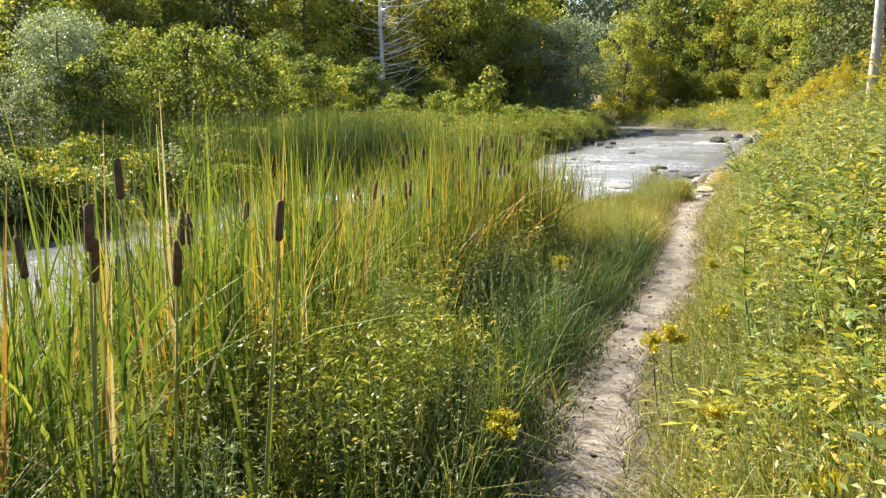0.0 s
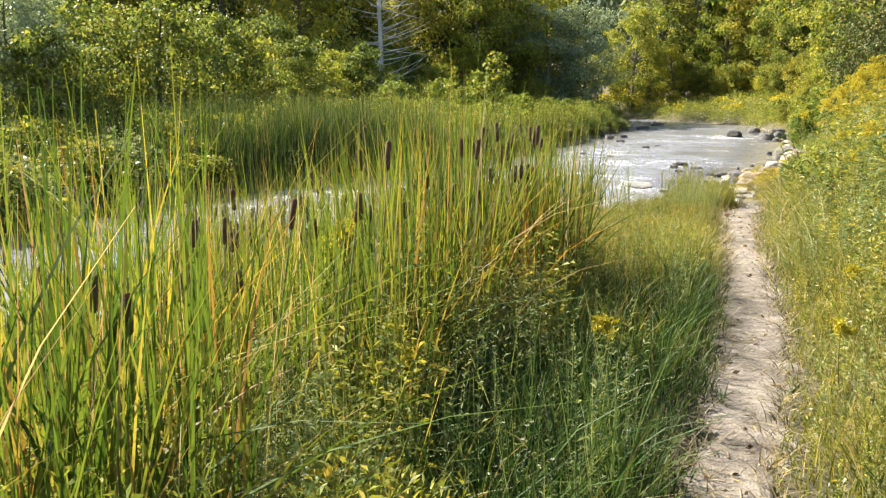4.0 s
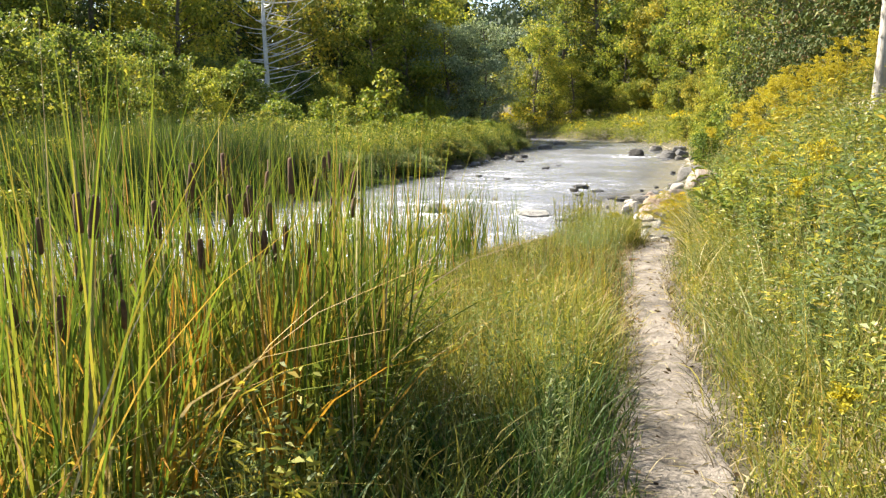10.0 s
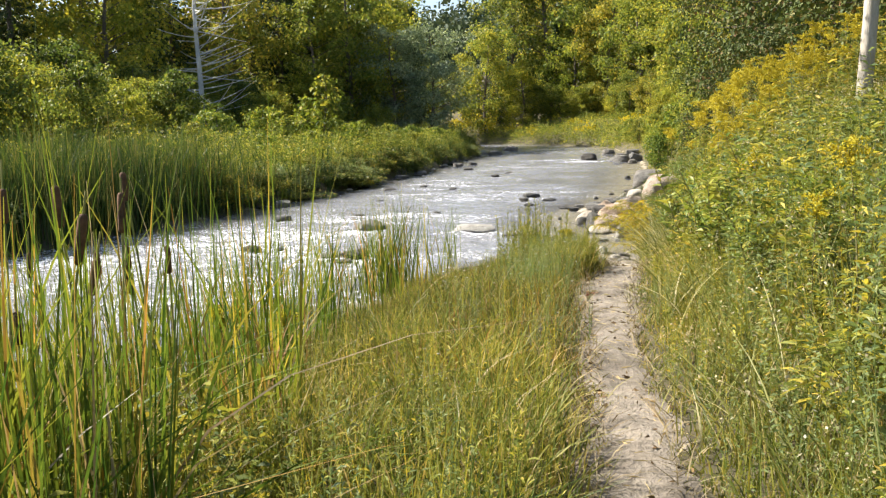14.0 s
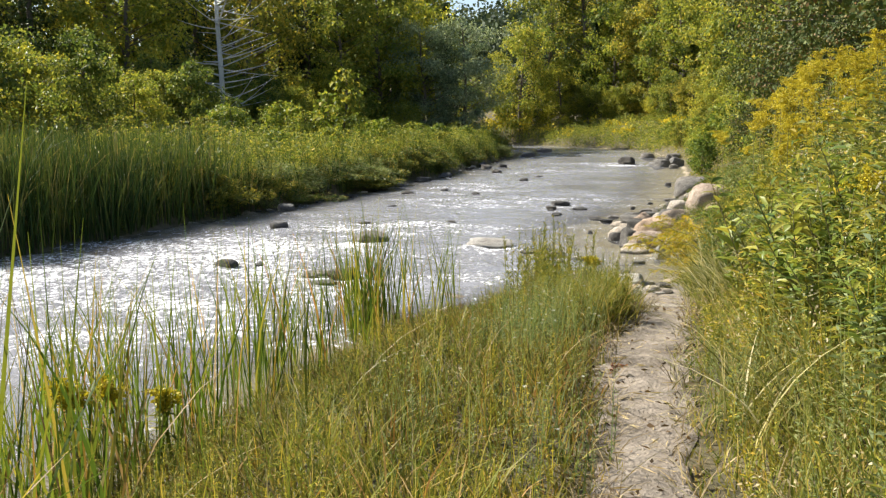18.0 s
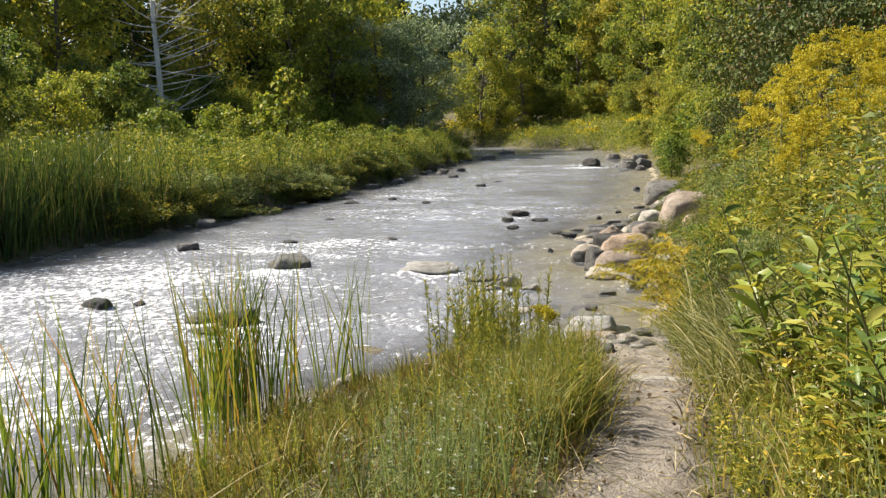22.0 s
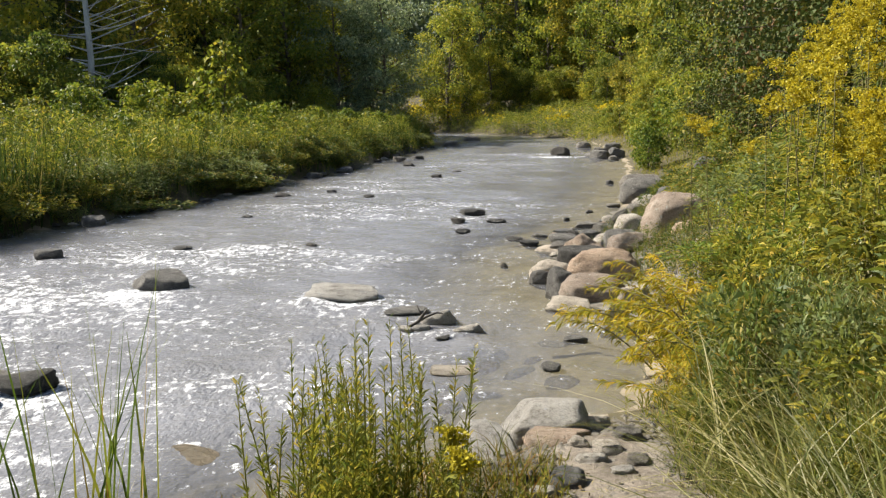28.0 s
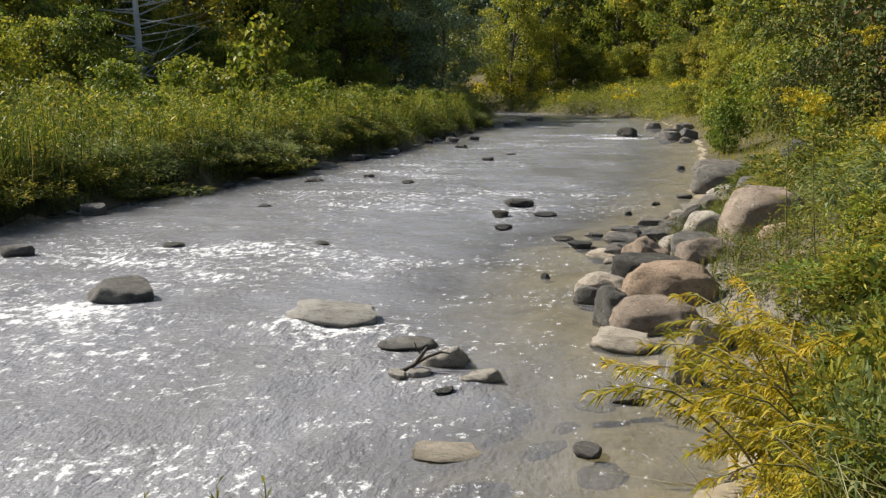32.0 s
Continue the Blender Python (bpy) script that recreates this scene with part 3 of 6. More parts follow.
def broken(x, y):
    s = 0 * x
    for cx, cy, rx, ry, k in RIFFLES:
        s = np.maximum(s, k * np.exp(-((x - cx) / rx) ** 2 - ((y - cy) / ry) ** 2))
    for cx, cy, rx, ry in CALM:
        s = s - 0.62 * np.exp(-(((x - cx) / rx) ** 2 + ((y - cy) / ry) ** 2) ** 2)
    return s


def ripples(x, y):
    s = 0 * x
    for a, ph, ln in SWELL:
        s = s + ln * np.sin((x * np.cos(a) + y * np.sin(a)) * 2 * np.pi / ln + ph)
    return 0.006 * s * (0.75 + 0.35 * broken(x, y)) / 1.3


wx = np.r_[-60, -40, np.arange(-30, -12, 2.0), np.arange(-12, -8, 0.3), np.arange(-8, 2.2, 0.095), np.arange(2.2, 5.2, 0.16), 7]
wy = np.r_[-60, -40, np.arange(-30, -14, 2.0), np.arange(-14, -4, 0.22), np.arange(-4, 17, 0.095), np.arange(17, 50, 0.2), np.arange(50, 80, 0.8)]
v, f = grid(wx, wy, ripples)
water_mesh = mesh_np("river", v, f, "water", True)
rif = broken(v[:, 0], v[:, 1])
att = water_mesh.attributes.new("riffle", "FLOAT", "POINT")
att.data.foreach_set("value", rif.astype(np.float32))
att = water_mesh.attributes.new("depth", "FLOAT", "POINT")
att.data.foreach_set("value", (-land(v[:, 0], v[:, 1])).astype(np.float32))
tagged(new("river", water_mesh), "shallow silty river glittering over stones", "river", "", "structure")

# the trodden path, sagging at its edges
py = np.arange(-30, 2.6, 0.12)
rows = []
for u in np.linspace(-1.55, 1.55, 15):
    half = np.interp(py, PATH_Y, PATH_W)
    x = path_x(py) + u * half * (1 + 0.12 * wob(py, 5.0 + u + 0 * py, 0.9)) + 0.03 * wob(py, 1 + 0 * py, 1.4)
    z = land(x, py) + 0.022 - 0.006 * np.abs(u) ** 3 + 0.012 * wob(x, py, 0.4) + 0.006 * wob(x, py, 0.15)
    rows.append(np.stack([x, py, z], -1))
v = np.stack(rows, 1).reshape(-1, 3)
nx = 15
i = (np.arange(len(py) - 1)[:, None] * nx + np.arange(nx - 1)[None]).ravel()
tagged(new("path", mesh_np("path", v, np.stack([i, i + 1, i + nx + 1, i + nx], 1), "dirt", True)), "narrow trodden dirt path with dry litter", "path", "", "structure")

# ---- stones ----


def stone_mesh(name, mat, seed, kind):
    """A worn stone of unit half-size. Kinds: 0 blocky and rounded, 1 blocky, 2 flat-topped slab, 3 broken with sharp facets, 4 loaf."""
    bm = bmesh.new()
    bmesh.ops.create_icosphere(bm, subdivisions=4, radius=1.0)
    r = np.random.default_rng(seed)
    n, near, hard, square = ((7, 0.62, 0.85, 0.72), (10, 0.56, 0.92, 0.66), (9, 0.55, 0.92, 0.6), (15, 0.5, 0.97, 0.75), (7, 0.64, 0.9, 0.70))[kind]
    cuts = r.normal(size=(n, 3))
    cuts /= np.linalg.norm(cuts, axis=1, keepdims=True)
    far = r.uniform(near, 0.95, n)
    off = r.uniform(0, 50, 3)
    for vert in bm.verts:
        p = np.array(vert.co)
        p = np.sign(p) * np.abs(p) ** square
        p[:2] *= 0.93 - 0.10 * p[2]
        for c, d in zip(cuts, far):
            over = p @ c - d
            if over > 0:
                p = p - c * over * hard
        p = p * (1 + (0.75 if kind == 4 else 1.0) * (0.10 * noise.noise(Vector(p * 1.1 + off)) + 0.10 * noise.noise(Vector(p * 2.7 + off)) + 0.055 * noise.noise(Vector(p * 6 + off)) + 0.024 * noise.noise(Vector(p * 15 + off))))
        if kind == 2 and p[2] > 0.4:
            p[2] = 0.4 + (p[2] - 0.4) * 0.35
        vert.co = Vector(p)
    me = bpy.data.meshes.new(name)
    bm.to_mesh(me)
    bm.free()
    lo = np.array([vv.co for vv in me.vertices])
    size = (lo.max(0) - lo.min(0)) / 2
    mid = (lo.max(0) + lo.min(0)) / 2
    me.vertices.foreach_set("co", ((lo - mid) / size).astype(np.float32).ravel())
    me.polygons.foreach_set("use_smooth", np.ones(len(me.polygons), bool))
    me.update()
    me.materials.append(M[mat])
    return me


STONES = {m: [stone_mesh("stone", m, 100 * i + j, j % 4 if j < 8 else 4) for j in range(10)]
          for i, m in enumerate(("rock_grey", "rock_pale", "rock_pink", "rock_dark"))}


def stone(x, y, wide, high, mat, label, name="river_stone", deep=None, turn=None, base=None, sink=0.35, variant=None, group="", lean=0.0):
    deep = deep or wide * rng.uniform(0.6, 0.9)
    turn = rng.uniform(-25, 25) if turn is None else turn
    base = max(float(land(x, y)), 0.0) if base is None else base
    tall = high / (1 - sink) / 2
    me = STONES[mat][rng.integers(10) if variant is None else variant]
    ob = new(name, me)
    ob.matrix_world = pose(x, y, base + high - tall, lean, 0, turn) @ Matrix.Diagonal((wide / 2, deep / 2, tall, 1))
    return tagged(ob, label, "stone", group)


# in the stream
stone(-3.09, 6.60, 0.62, 0.19, "rock_grey", "dark grey wet boulder parting the river current", "boulder", 0.5, 8, variant=8, sink=0.45, lean=8)
stone(-1.10, 6.22, 0.76, 0.12, "rock_pale", "flat pale boulder low in the stream", "boulder", 0.46, -4, variant=2)
stone(-0.06, 5.28, 0.34, 0.13, "rock_pale", "pale grey stone with a branch caught against it", "river_stone", 0.26, 0, variant=3)
stone(0.20, 5.02, 0.32, 0.07, "rock_pale", "smooth pale stone barely above the water", "river_stone", 0.24, 10, variant=3)
stone(-0.38, 5.62, 0.40, 0.05, "rock_grey", "algae-covered stone at the water's surface", "river_stone", 0.3, 0, variant=2)
stone(-0.30, 4.98, 0.15, 0.04, "rock_pale", "small pale wet stone in the stream")
stone(-0.18, 5.02, 0.16, 0.05, "rock_pale", "small pale wet stone in the stream")
stone(0.18, 3.95, 0.34, 0.022, "rock_pale", "pale slab just under the clear shallows", "river_stone", 0.26, 12, 0.0, variant=2)
stone(0.85, 4.05, 0.15, 0.04, "rock_grey", "small grey stone breaking the shallows")
stone(1.05, 4.75, 0.2, 0.05, "rock_grey", "small grey stone breaking the shallows")
stone(0.88, 4.66, 0.24, 0.015, "rock_pale", "pale stone just under the shallows")
stone(0.02, 4.76, 0.13, 0.03, "rock_dark", "small dark stone breaking the shallows")
for x, y, w, h in ((0.42, 7.88, 0.09, 0.05), (-0.26, 12.8, 0.46, 0.10), (-0.42, 11.6, 0.28, 0.09), (-0.26, 10.6, 0.23, 0.06), (0.19, 11.8, 0.33, 0.05),
                   (-1.71, 20.5, 0.28, 0.11), (-4.44, 15.7, 0.42, 0.09), (-2.59, 15.6, 0.23, 0.06), (-3.82, 8.9, 0.26, 0.05), (-4.04, 12.2, 0.23, 0.05),
                   (-3.04, 25.1, 0.42, 0.13), (-3.25, 28.9, 0.42, 0.15), (1.31, 12.0, 0.1, 0.05), (1.75, 13.1, 0.14, 0.05), (-2.2, 9.3, 0.18, 0.04)):
    stone(x, y, w, h, "rock_dark", "dark wet stone standing out of the river", group="stones in the stream")
for x, y, w, h in ((-3.58, 16.5, 0.25, 0.09), (-6.19, 11.1, 0.40, 0.17), (-5.25, 8.2, 0.34, 0.13), (-3.78, 27.7, 0.5, 0.19), (-4.79, 29.6, 0.8, 0.24),
                   (2.6, 18.6, 0.2, 0.10), (2.25, 14.0, 0.25, 0.06), (-1.35, 22.6, 0.3, 0.05), (-5.3, 18.3, 0.3, 0.08), (-5.0, 20.6, 0.45, 0.14), (-4.6, 22.8, 0.4, 0.15)):
    stone(x, y, w, h, "rock_grey", "grey weathered stone at the river's edge", group="stones in the stream")
stone(1.9, 30.9, 0.75, 0.34, "rock_dark", "dark boulder in the far riffle", "boulder", 0.6, 0, variant=1)
stone(-2.42, 45.8, 0.9, 0.32, "rock_grey", "grey boulder at the far bend", "boulder", 0.7)
stone(-2.97, 39.1, 0.8, 0.26, "rock_grey", "grey boulder off the grassy point", "boulder", 0.6)
for x, y, w, h in ((3.2, 29.0, 0.75, 0.3), (3.8, 29.6, 0.7, 0.38), (3.4, 31.2, 0.6, 0.3), (3.14, 36.8, 0.7, 0.28), (4.1, 33.8, 0.8, 0.36), (3.6, 28.0, 0.4, 0.16), (2.9, 30.0, 0.35, 0.14)):
    stone(x, y, w, h, "rock_grey", "pale grey boulder heaped on the far shore", "boulder", group="boulders on the far shore")
stone(-4.42, 4.0, 0.34, 0.10, "rock_dark", "dark wet stone standing out of the river")
stone(-2.62, 3.36, 0.40, 0.13, "rock_dark", "dark wet stone standing out of the river")
stone(-2.95, 3.45, 0.42, 0.06, "rock_grey", "low algae-covered stone in the stream")
stone(-2.75, 3.0, 0.36, 0.03, "rock_grey", "low algae-covered stone in the stream")
stone(-4.0, 4.15, 0.16, 0.05, "rock_dark", "small dark stone in the riffle")
stone(-0.99, 1.42, 0.30, 0.12, "rock_pale", "pale stone at the foot of the reeds")
stone(-1.09, 2.4, 0.36, 0.006, "rock_pale", "flat stone just under the riffle")
edge = np.random.default_rng(17)
for i in range(30):
    y = 11 + 33 * edge.uniform(0, 1) ** 1.2
    w = edge.uniform(0.12, 0.34)
    stone(float(left_x(y)) + edge.uniform(-0.05, 0.35), y, w, w * edge.uniform(0.2, 0.45), ("rock_grey", "rock_dark", "rock_pale")[edge.integers(3)], "weathered stone along the far water's edge", base=0.0, group="stones along the far edge")
# heap on the near shore
stone(0.97, 7.25, 0.52, 0.20, "rock_pale", "pale smooth boulder at the end of the heap", "boulder", 0.36, 12, 0.0, variant=0)
stone(1.01, 6.38, 0.30, 0.30, "rock_grey", "upright greyish boulder against the heap", "boulder", 0.3, 0, 0.0, variant=1)
stone(1.46, 6.85, 0.78, 0.34, "rock_pink", "long pinkish granite boulder on the heap", "boulder", 0.46, -4, 0.06, variant=9, lean=14)
stone(1.31, 6.25, 0.66, 0.25, "rock_pink", "rounded pinkish granite boulder at the water", "boulder", 0.42, 4, 0.0, variant=8, lean=14)
stone(1.06, 5.80, 0.42, 0.12, "rock_pale", "flat pale stone at the water's edge", "boulder", 0.3, -20, 0.0, variant=2)
stone(1.37, 7.75, 0.72, 0.24, "rock_dark", "dark wet slab behind the heap", "boulder", 0.4, 0, 0.03, variant=2)
stone(1.86, 7.85, 0.6, 0.22, "rock_pink", "low pinkish boulder behind the heap", "boulder", 0.4)
stone(2.50, 8.80, 0.84, 0.54, "rock_pink", "large rounded pink boulder on the bank", "boulder", 0.66, 4, 0.24, variant=8, lean=12)
stone(2.50, 8.1, 0.44, 0.30, "rock_pink", "small pink boulder beside the large one", "boulder", 0.38, 0, 0.22, variant=9)
stone(2.02, 9.45, 0.45, 0.22, "rock_pale", "pale boulder low on the bank", "boulder")
stone(2.83, 14.5, 0.88, 0.40, "rock_grey", "grey weathered boulder on the bank", "boulder", 0.6, 0, 0.1, variant=9)
stone(2.0, 10.2, 0.42, 0.26, "rock_dark", "dark boulder on the bank", "boulder")
stone(1.37, 8.62, 0.5, 0.26, "rock_pink", "pinkish stone in the heap", "boulder")
stone(1.80, 8.45, 0.46, 0.24, "rock_grey", "grey stone in the heap", "boulder")
stone(3.05, 16.0, 1.0, 0.38, "rock_grey", "broad grey boulder on the shore", "boulder", 0.7)
stone(4.0, 14.0, 0.86, 0.5, "rock_dark", "dark boulder further up the bank", "boulder")
stone(3.05, 10.5, 0.6, 0.2, "rock_pale", "pale slab on the bank", "boulder")
stone(1.40, 5.15, 0.24, 0.24, "rock_pale", "small pale upright stone under the willow", "boulder")
stone(1.62, 5.75, 0.3, 0.22, "rock_pale", "small pale stone under the willow", "boulder")
for x, y, w, h, m in ((1.0, 8.95, 0.44, 0.08, 1), (1.16, 9.8, 0.42, 0.1, 0), (1.22, 10.5, 0.38, 0.08, 0), (1.58, 11.1, 0.4, 0.1, 0), (0.7, 9.5, 0.3, 0.06, 3), (0.5, 9.9, 0.25, 0.05, 3),
                      (0.85, 10.2, 0.24, 0.06, 0), (1.5, 9.5, 0.35, 0.15, 0), (1.65, 9.0, 0.3, 0.16, 1), (1.3, 8.1, 0.3, 0.15, 3), (1.75, 10.2, 0.36, 0.14, 0), (1.1, 9.3, 0.3, 0.09, 0),
                      (2.4, 12.0, 0.4, 0.2, 0), (2.7, 13.0, 0.5, 0.25, 1), (2.9, 11.6, 0.5, 0.3, 0), (3.3, 12.6, 0.4, 0.2, 1)):
    stone(x, y, w, h, ("rock_grey", "rock_pale", "rock_pink", "rock_dark")[m], "weathered stone in the heap at the shore", group="stones of the heap")
few = np.random.default_rng(61)
for i in range(54):
    y = few.uniform(6.9, 11.6)
    x = float(right_x(y)) + few.uniform(-0.15, 1.5)
    w = few.uniform(0.09, 0.27)
    stone(x, y, w, w * few.uniform(0.25, 0.55), ("rock_grey", "rock_pale", "rock_pink", "rock_dark")[few.integers(4)], "small weathered stone between the boulders", "stone", group="small stones of the heap")
# stones where the path meets the water
stone(0.79, 2.78, 0.48, 0.25, "rock_pale", "angular pale boulder at the landing", "boulder", 0.40, 8, 0.0, variant=5, lean=24)
stone(0.50, 2.36, 0.42, 0.19, "rock_pale", "broad pale boulder at the landing", "boulder", 0.38, -8, 0.0, variant=6, lean=14)
stone(0.84, 2.52, 0.36, 0.10, "rock_pink", "flat pinkish stone at the landing", "boulder", 0.24, 0, 0.05, variant=2)
stone(0.63, 2.02, 0.28, 0.13, "rock_grey", "rounded grey stone at the landing", "boulder", 0.24, 0, 0.06, variant=3)
for x, y, w, h, m in ((1.08, 2.32, 0.15, 0.07, 1), (0.99, 2.18, 0.17, 0.06, 1), (0.87, 1.9, 0.17, 0.08, 0), (1.12, 2.05, 0.14, 0.05, 1), (0.95, 2.4, 0.12, 0.06, 1), (1.2, 2.5, 0.16, 0.08, 0), (0.75, 1.75, 0.14, 0.05, 1),
                      (1.05, 2.75, 0.18, 0.09, 1), (1.22, 2.2, 0.12, 0.05, 0)):
    stone(x, y, w, h, ("rock_grey", "rock_pale")[m], "small dry stone on the gravel landing", "stone", group="stones of the landing")
stone(1.15, 0.62, 0.48, 0.035, "rock_pale", "flat pale stone forming a step in the path", "stepping_stone", 0.24, -4, variant=2)

bed = np.random.default_rng(8)
for i in range(18):
    x, y = bed.uniform(-0.9, 1.6), bed.uniform(2.9, 6.2)
    w = bed.uniform(0.14, 0.36)
    if x < right_x(y) - 0.12:
        top = float(land(x, y)) + w * bed.uniform(0.15, 0.32)
        stone(x, y, w, 0.1, ("rock_pale", "rock_pink")[i % 2], "smooth stone lying under the shallow water", base=min(top, -0.015) - 0.1, turn=bed.uniform(0, 180), group="stones of the river bed")

# gravel under the landing stones and along the heap
bits = []
for n, x0, x1, y0, y1 in ((900, 0.55, 1.4, 1.3, 3.0), (700, 1.0, 2.6, 6.0, 11.5), (260, 0.5, 1.3, -0.4, 1.4)):
    b = np.stack([rng.uniform(x0, x1, n), rng.uniform(y0, y1, n)], -1)
    b = b[(b[:, 0] > right_x(b[:, 1]) - 0.2)]
    n = len(b)
    s = rng.uniform(0.008, 0.03, n)
    z = np.maximum(land(b[:, 0], b[:, 1]), -0.02) + s * 0.3
    octa = np.array([(1, 0, 0), (0, 1, 0), (-1, 0, 0), (0, -1, 0), (0, 0, 0.7), (0, 0, -0.7)], float)
    v = np.concatenate([b, z[:, None]], 1)[:, None] + octa[None] * s[:, None, None] * rng.uniform(0.6, 1.3, (n, 6, 1))
    q = np.array([(0, 1, 4, 4), (1, 2, 4, 4), (2, 3, 4, 4), (3, 0, 4, 4)])[:, :3]
    bits.append((v.reshape(-1, 3), (np.arange(n)[:, None, None] * 6 + q[None]).reshape(-1, 3)))
stuff("gravel", bits, "gravel", "pale loose gravel on the shore", "gravel")

# driftwood caught on the grey stone
wood = new("driftwood")
wood.matrix_world = pose(-0.17, 5.06, 0.03) @ Matrix.Scale(0.68, 4)
tagged(wood, "dark wet forked branch stranded on stones", "branch")
part("limb", mesh_np("limb", *tube([(-0.28, -0.08, -0.02), (-0.16, -0.06, 0.0), (-0.06, -0.02, 0.05), (0.0, 0.0, 0.13), (0.05, 0.02, 0.2)], [0.018, 0.02, 0.024, 0.02, 0.012], 7), "driftwood", True), wood)
part("fork", mesh_np("fork", *tube([(-0.06, -0.02, 0.05), (0.04, 0.06, 0.1), (0.16, 0.1, 0.14), (0.24, 0.1, 0.13)], [0.016, 0.016, 0.012, 0.006], 6), "driftwood", True), wood)
part("twig", mesh_np("twig", *tube([(0.0, 0.0, 0.13), (-0.05, 0.02, 0.19), (-0.07, 0.02, 0.25)], [0.01, 0.008, 0.004], 5), "driftwood", True), wood)

# ---- trees ----


def tree_meshes(seed, tall, wide, leaf, low=0.18, count=6500, size=0.17, bark="bark", narrow=1.0, trunk_r=None, lift=(0.05, 0.5), crook=0.012):
    """A trunk with limbs and a crown of leaf clumps carried at their ends, over open gaps."""
    r = np.random.default_rng(seed)
    tr = trunk_r or tall * 0.014
    zs = np.linspace(0, tall * 0.92, 8)
    sway = np.cumsum(r.normal(0, tall * crook, (8, 2)), 0)
    trunk = np.c_[sway - sway[0], zs]
    wood = [tube(trunk, tr * (1 - 0.85 * zs / zs[-1]) + 0.015, 8)]
    clumps = []
    n = 52
    for i in range(n):
        t = low + (1 - low) * (i + r.uniform(0, 1)) / n
        at = np.array([np.interp(t * tall * 0.92, zs, trunk[:, k]) for k in range(3)])
        az = i * 2.4 + r.normal(0, 0.5)
        u = (t - low) / (1 - low)
        reach = wide * (np.sin(np.pi * np.clip(0.12 + 0.86 * u, 0, 1)) ** (0.75 * narrow)) * r.uniform(0.5, 1.15)
        end = at + np.array([np.cos(az) * reach, np.sin(az) * reach, reach * r.uniform(*lift)])
        mid = (at + end) / 2 + np.array([0, 0, 0.08 * reach])
        wood.append(tube([at, mid, end], [tr * 0.32 * (1 - u * 0.6), tr * 0.2 * (1 - u * 0.6), 0.008], 5))
        for k, big in ((0.5, 0.85), (0.76, 1.0), (1.0, 0.9)):
            clumps.append((at + (end - at) * k + r.normal(0, 0.035 * wide, 3) + (0, 0, 0.05 * reach), big * r.uniform(0.7, 1.25) * (0.10 * wide + 0.12 * reach)))
    c = np.array([x[0] for x in clumps])
    cr = np.array([x[1] for x in clumps])
    pick = r.choice(len(c), count, p=cr ** 1.6 / (cr ** 1.6).sum())
    off = r.normal(size=(count, 3))
    off /= np.linalg.norm(off, axis=1, keepdims=True)
    off *= (r.uniform(0, 1, count) ** 0.4)[:, None] * np.array([1.0, 1.0, 0.85])
    p = c[pick] + off * cr[pick][:, None]
    way = off + r.normal(0, 0.6, (count, 3)) + (0, 0, -0.25)
    ln = size * r.uniform(0.6, 1.35, count)
    return mesh_np("trunk", *join(wood), bark, True), mesh_np("crown", *leaves(p, way, ln, ln * r.uniform(0.5, 0.8, count), 0.2, r), leaf)


def conifer_meshes(seed, tall, wide):
    r = np.random.default_rng(seed)
    trunk = tube([(0, 0, 0), (0, 0, tall * 0.5), (0, 0, tall)], [tall * 0.016, tall * 0.010, 0.01], 7)
    n, per = 170, 44
    u = np.linspace(0.06, 0.99, n)
    az = np.arange(n) * 2.39996
    reach = wide * (1 - u) ** 0.85 * r.uniform(0.75, 1.1, n)
    t = r.uniform(0.1, 1, (n, per))
    base = np.stack([np.cos(az)[:, None] * reach[:, None] * t, np.sin(az)[:, None] * reach[:, None] * t,
                     (u * tall)[:, None] - 0.22 * reach[:, None] * t ** 1.5], -1).reshape(-1, 3)
    base += r.normal(0, 0.09, base.shape)
    way = np.stack([np.cos(az), np.sin(az), -0.3 + 0 * az], -1)
    way = np.repeat(way[:, None], per, 1).reshape(-1, 3) + r.normal(0, 0.5, (n * per, 3))
    ln = r.uniform(0.18, 0.4, n * per)
    return mesh_np("trunk", *trunk, "bark", True), mesh_np("crown", *leaves(base, way, ln, ln * 0.3, 0.25, r), "fir")


def tree(name, meshes, label, x, y, turn=0.0, scale=1.0, group=""):
    ob = new(name)
    ob.matrix_world = pose(x, y, float(land(x, y)) - 0.08, 0, 0, turn) @ Matrix.Scale(scale, 4)
    part("trunk", meshes[0], ob)
    part("crown", meshes[1], ob)
    return tagged(ob, label, "tree", group)


KINDS = {
    "dark": [tree_meshes(100 + i, 15, 4.3, "leaf_dark", 0.02, 11000, 0.24) for i in range(3)],
    "mid": [tree_meshes(200 + i, 13, 3.9, "leaf_mid", 0.02, 11000, 0.22) for i in range(3)],
    "gold": [tree_meshes(300 + i, 12, 3.7, "leaf_gold", 0.02, 11000, 0.21) for i in range(3)],
    "silver": [tree_meshes(400, 9, 3.0, "leaf_silver", 0.1, 12000, 0.15, narrow=0.6)],
    "dark_shrub": [tree_meshes(620 + i, 4.2, 1.9, "leaf_dark", 0.02, 9000, 0.12, trunk_r=0.05) for i in range(2)],
    "conifer": [conifer_meshes(500 + i, 17, 3.0) for i in range(2)],
    "shrub": [tree_meshes(600 + i, 4.2, 1.9, "leaf_gold" if i == 1 else "leaf_mid", 0.02, 9000, 0.12, trunk_r=0.05) for i in range(3)],
}
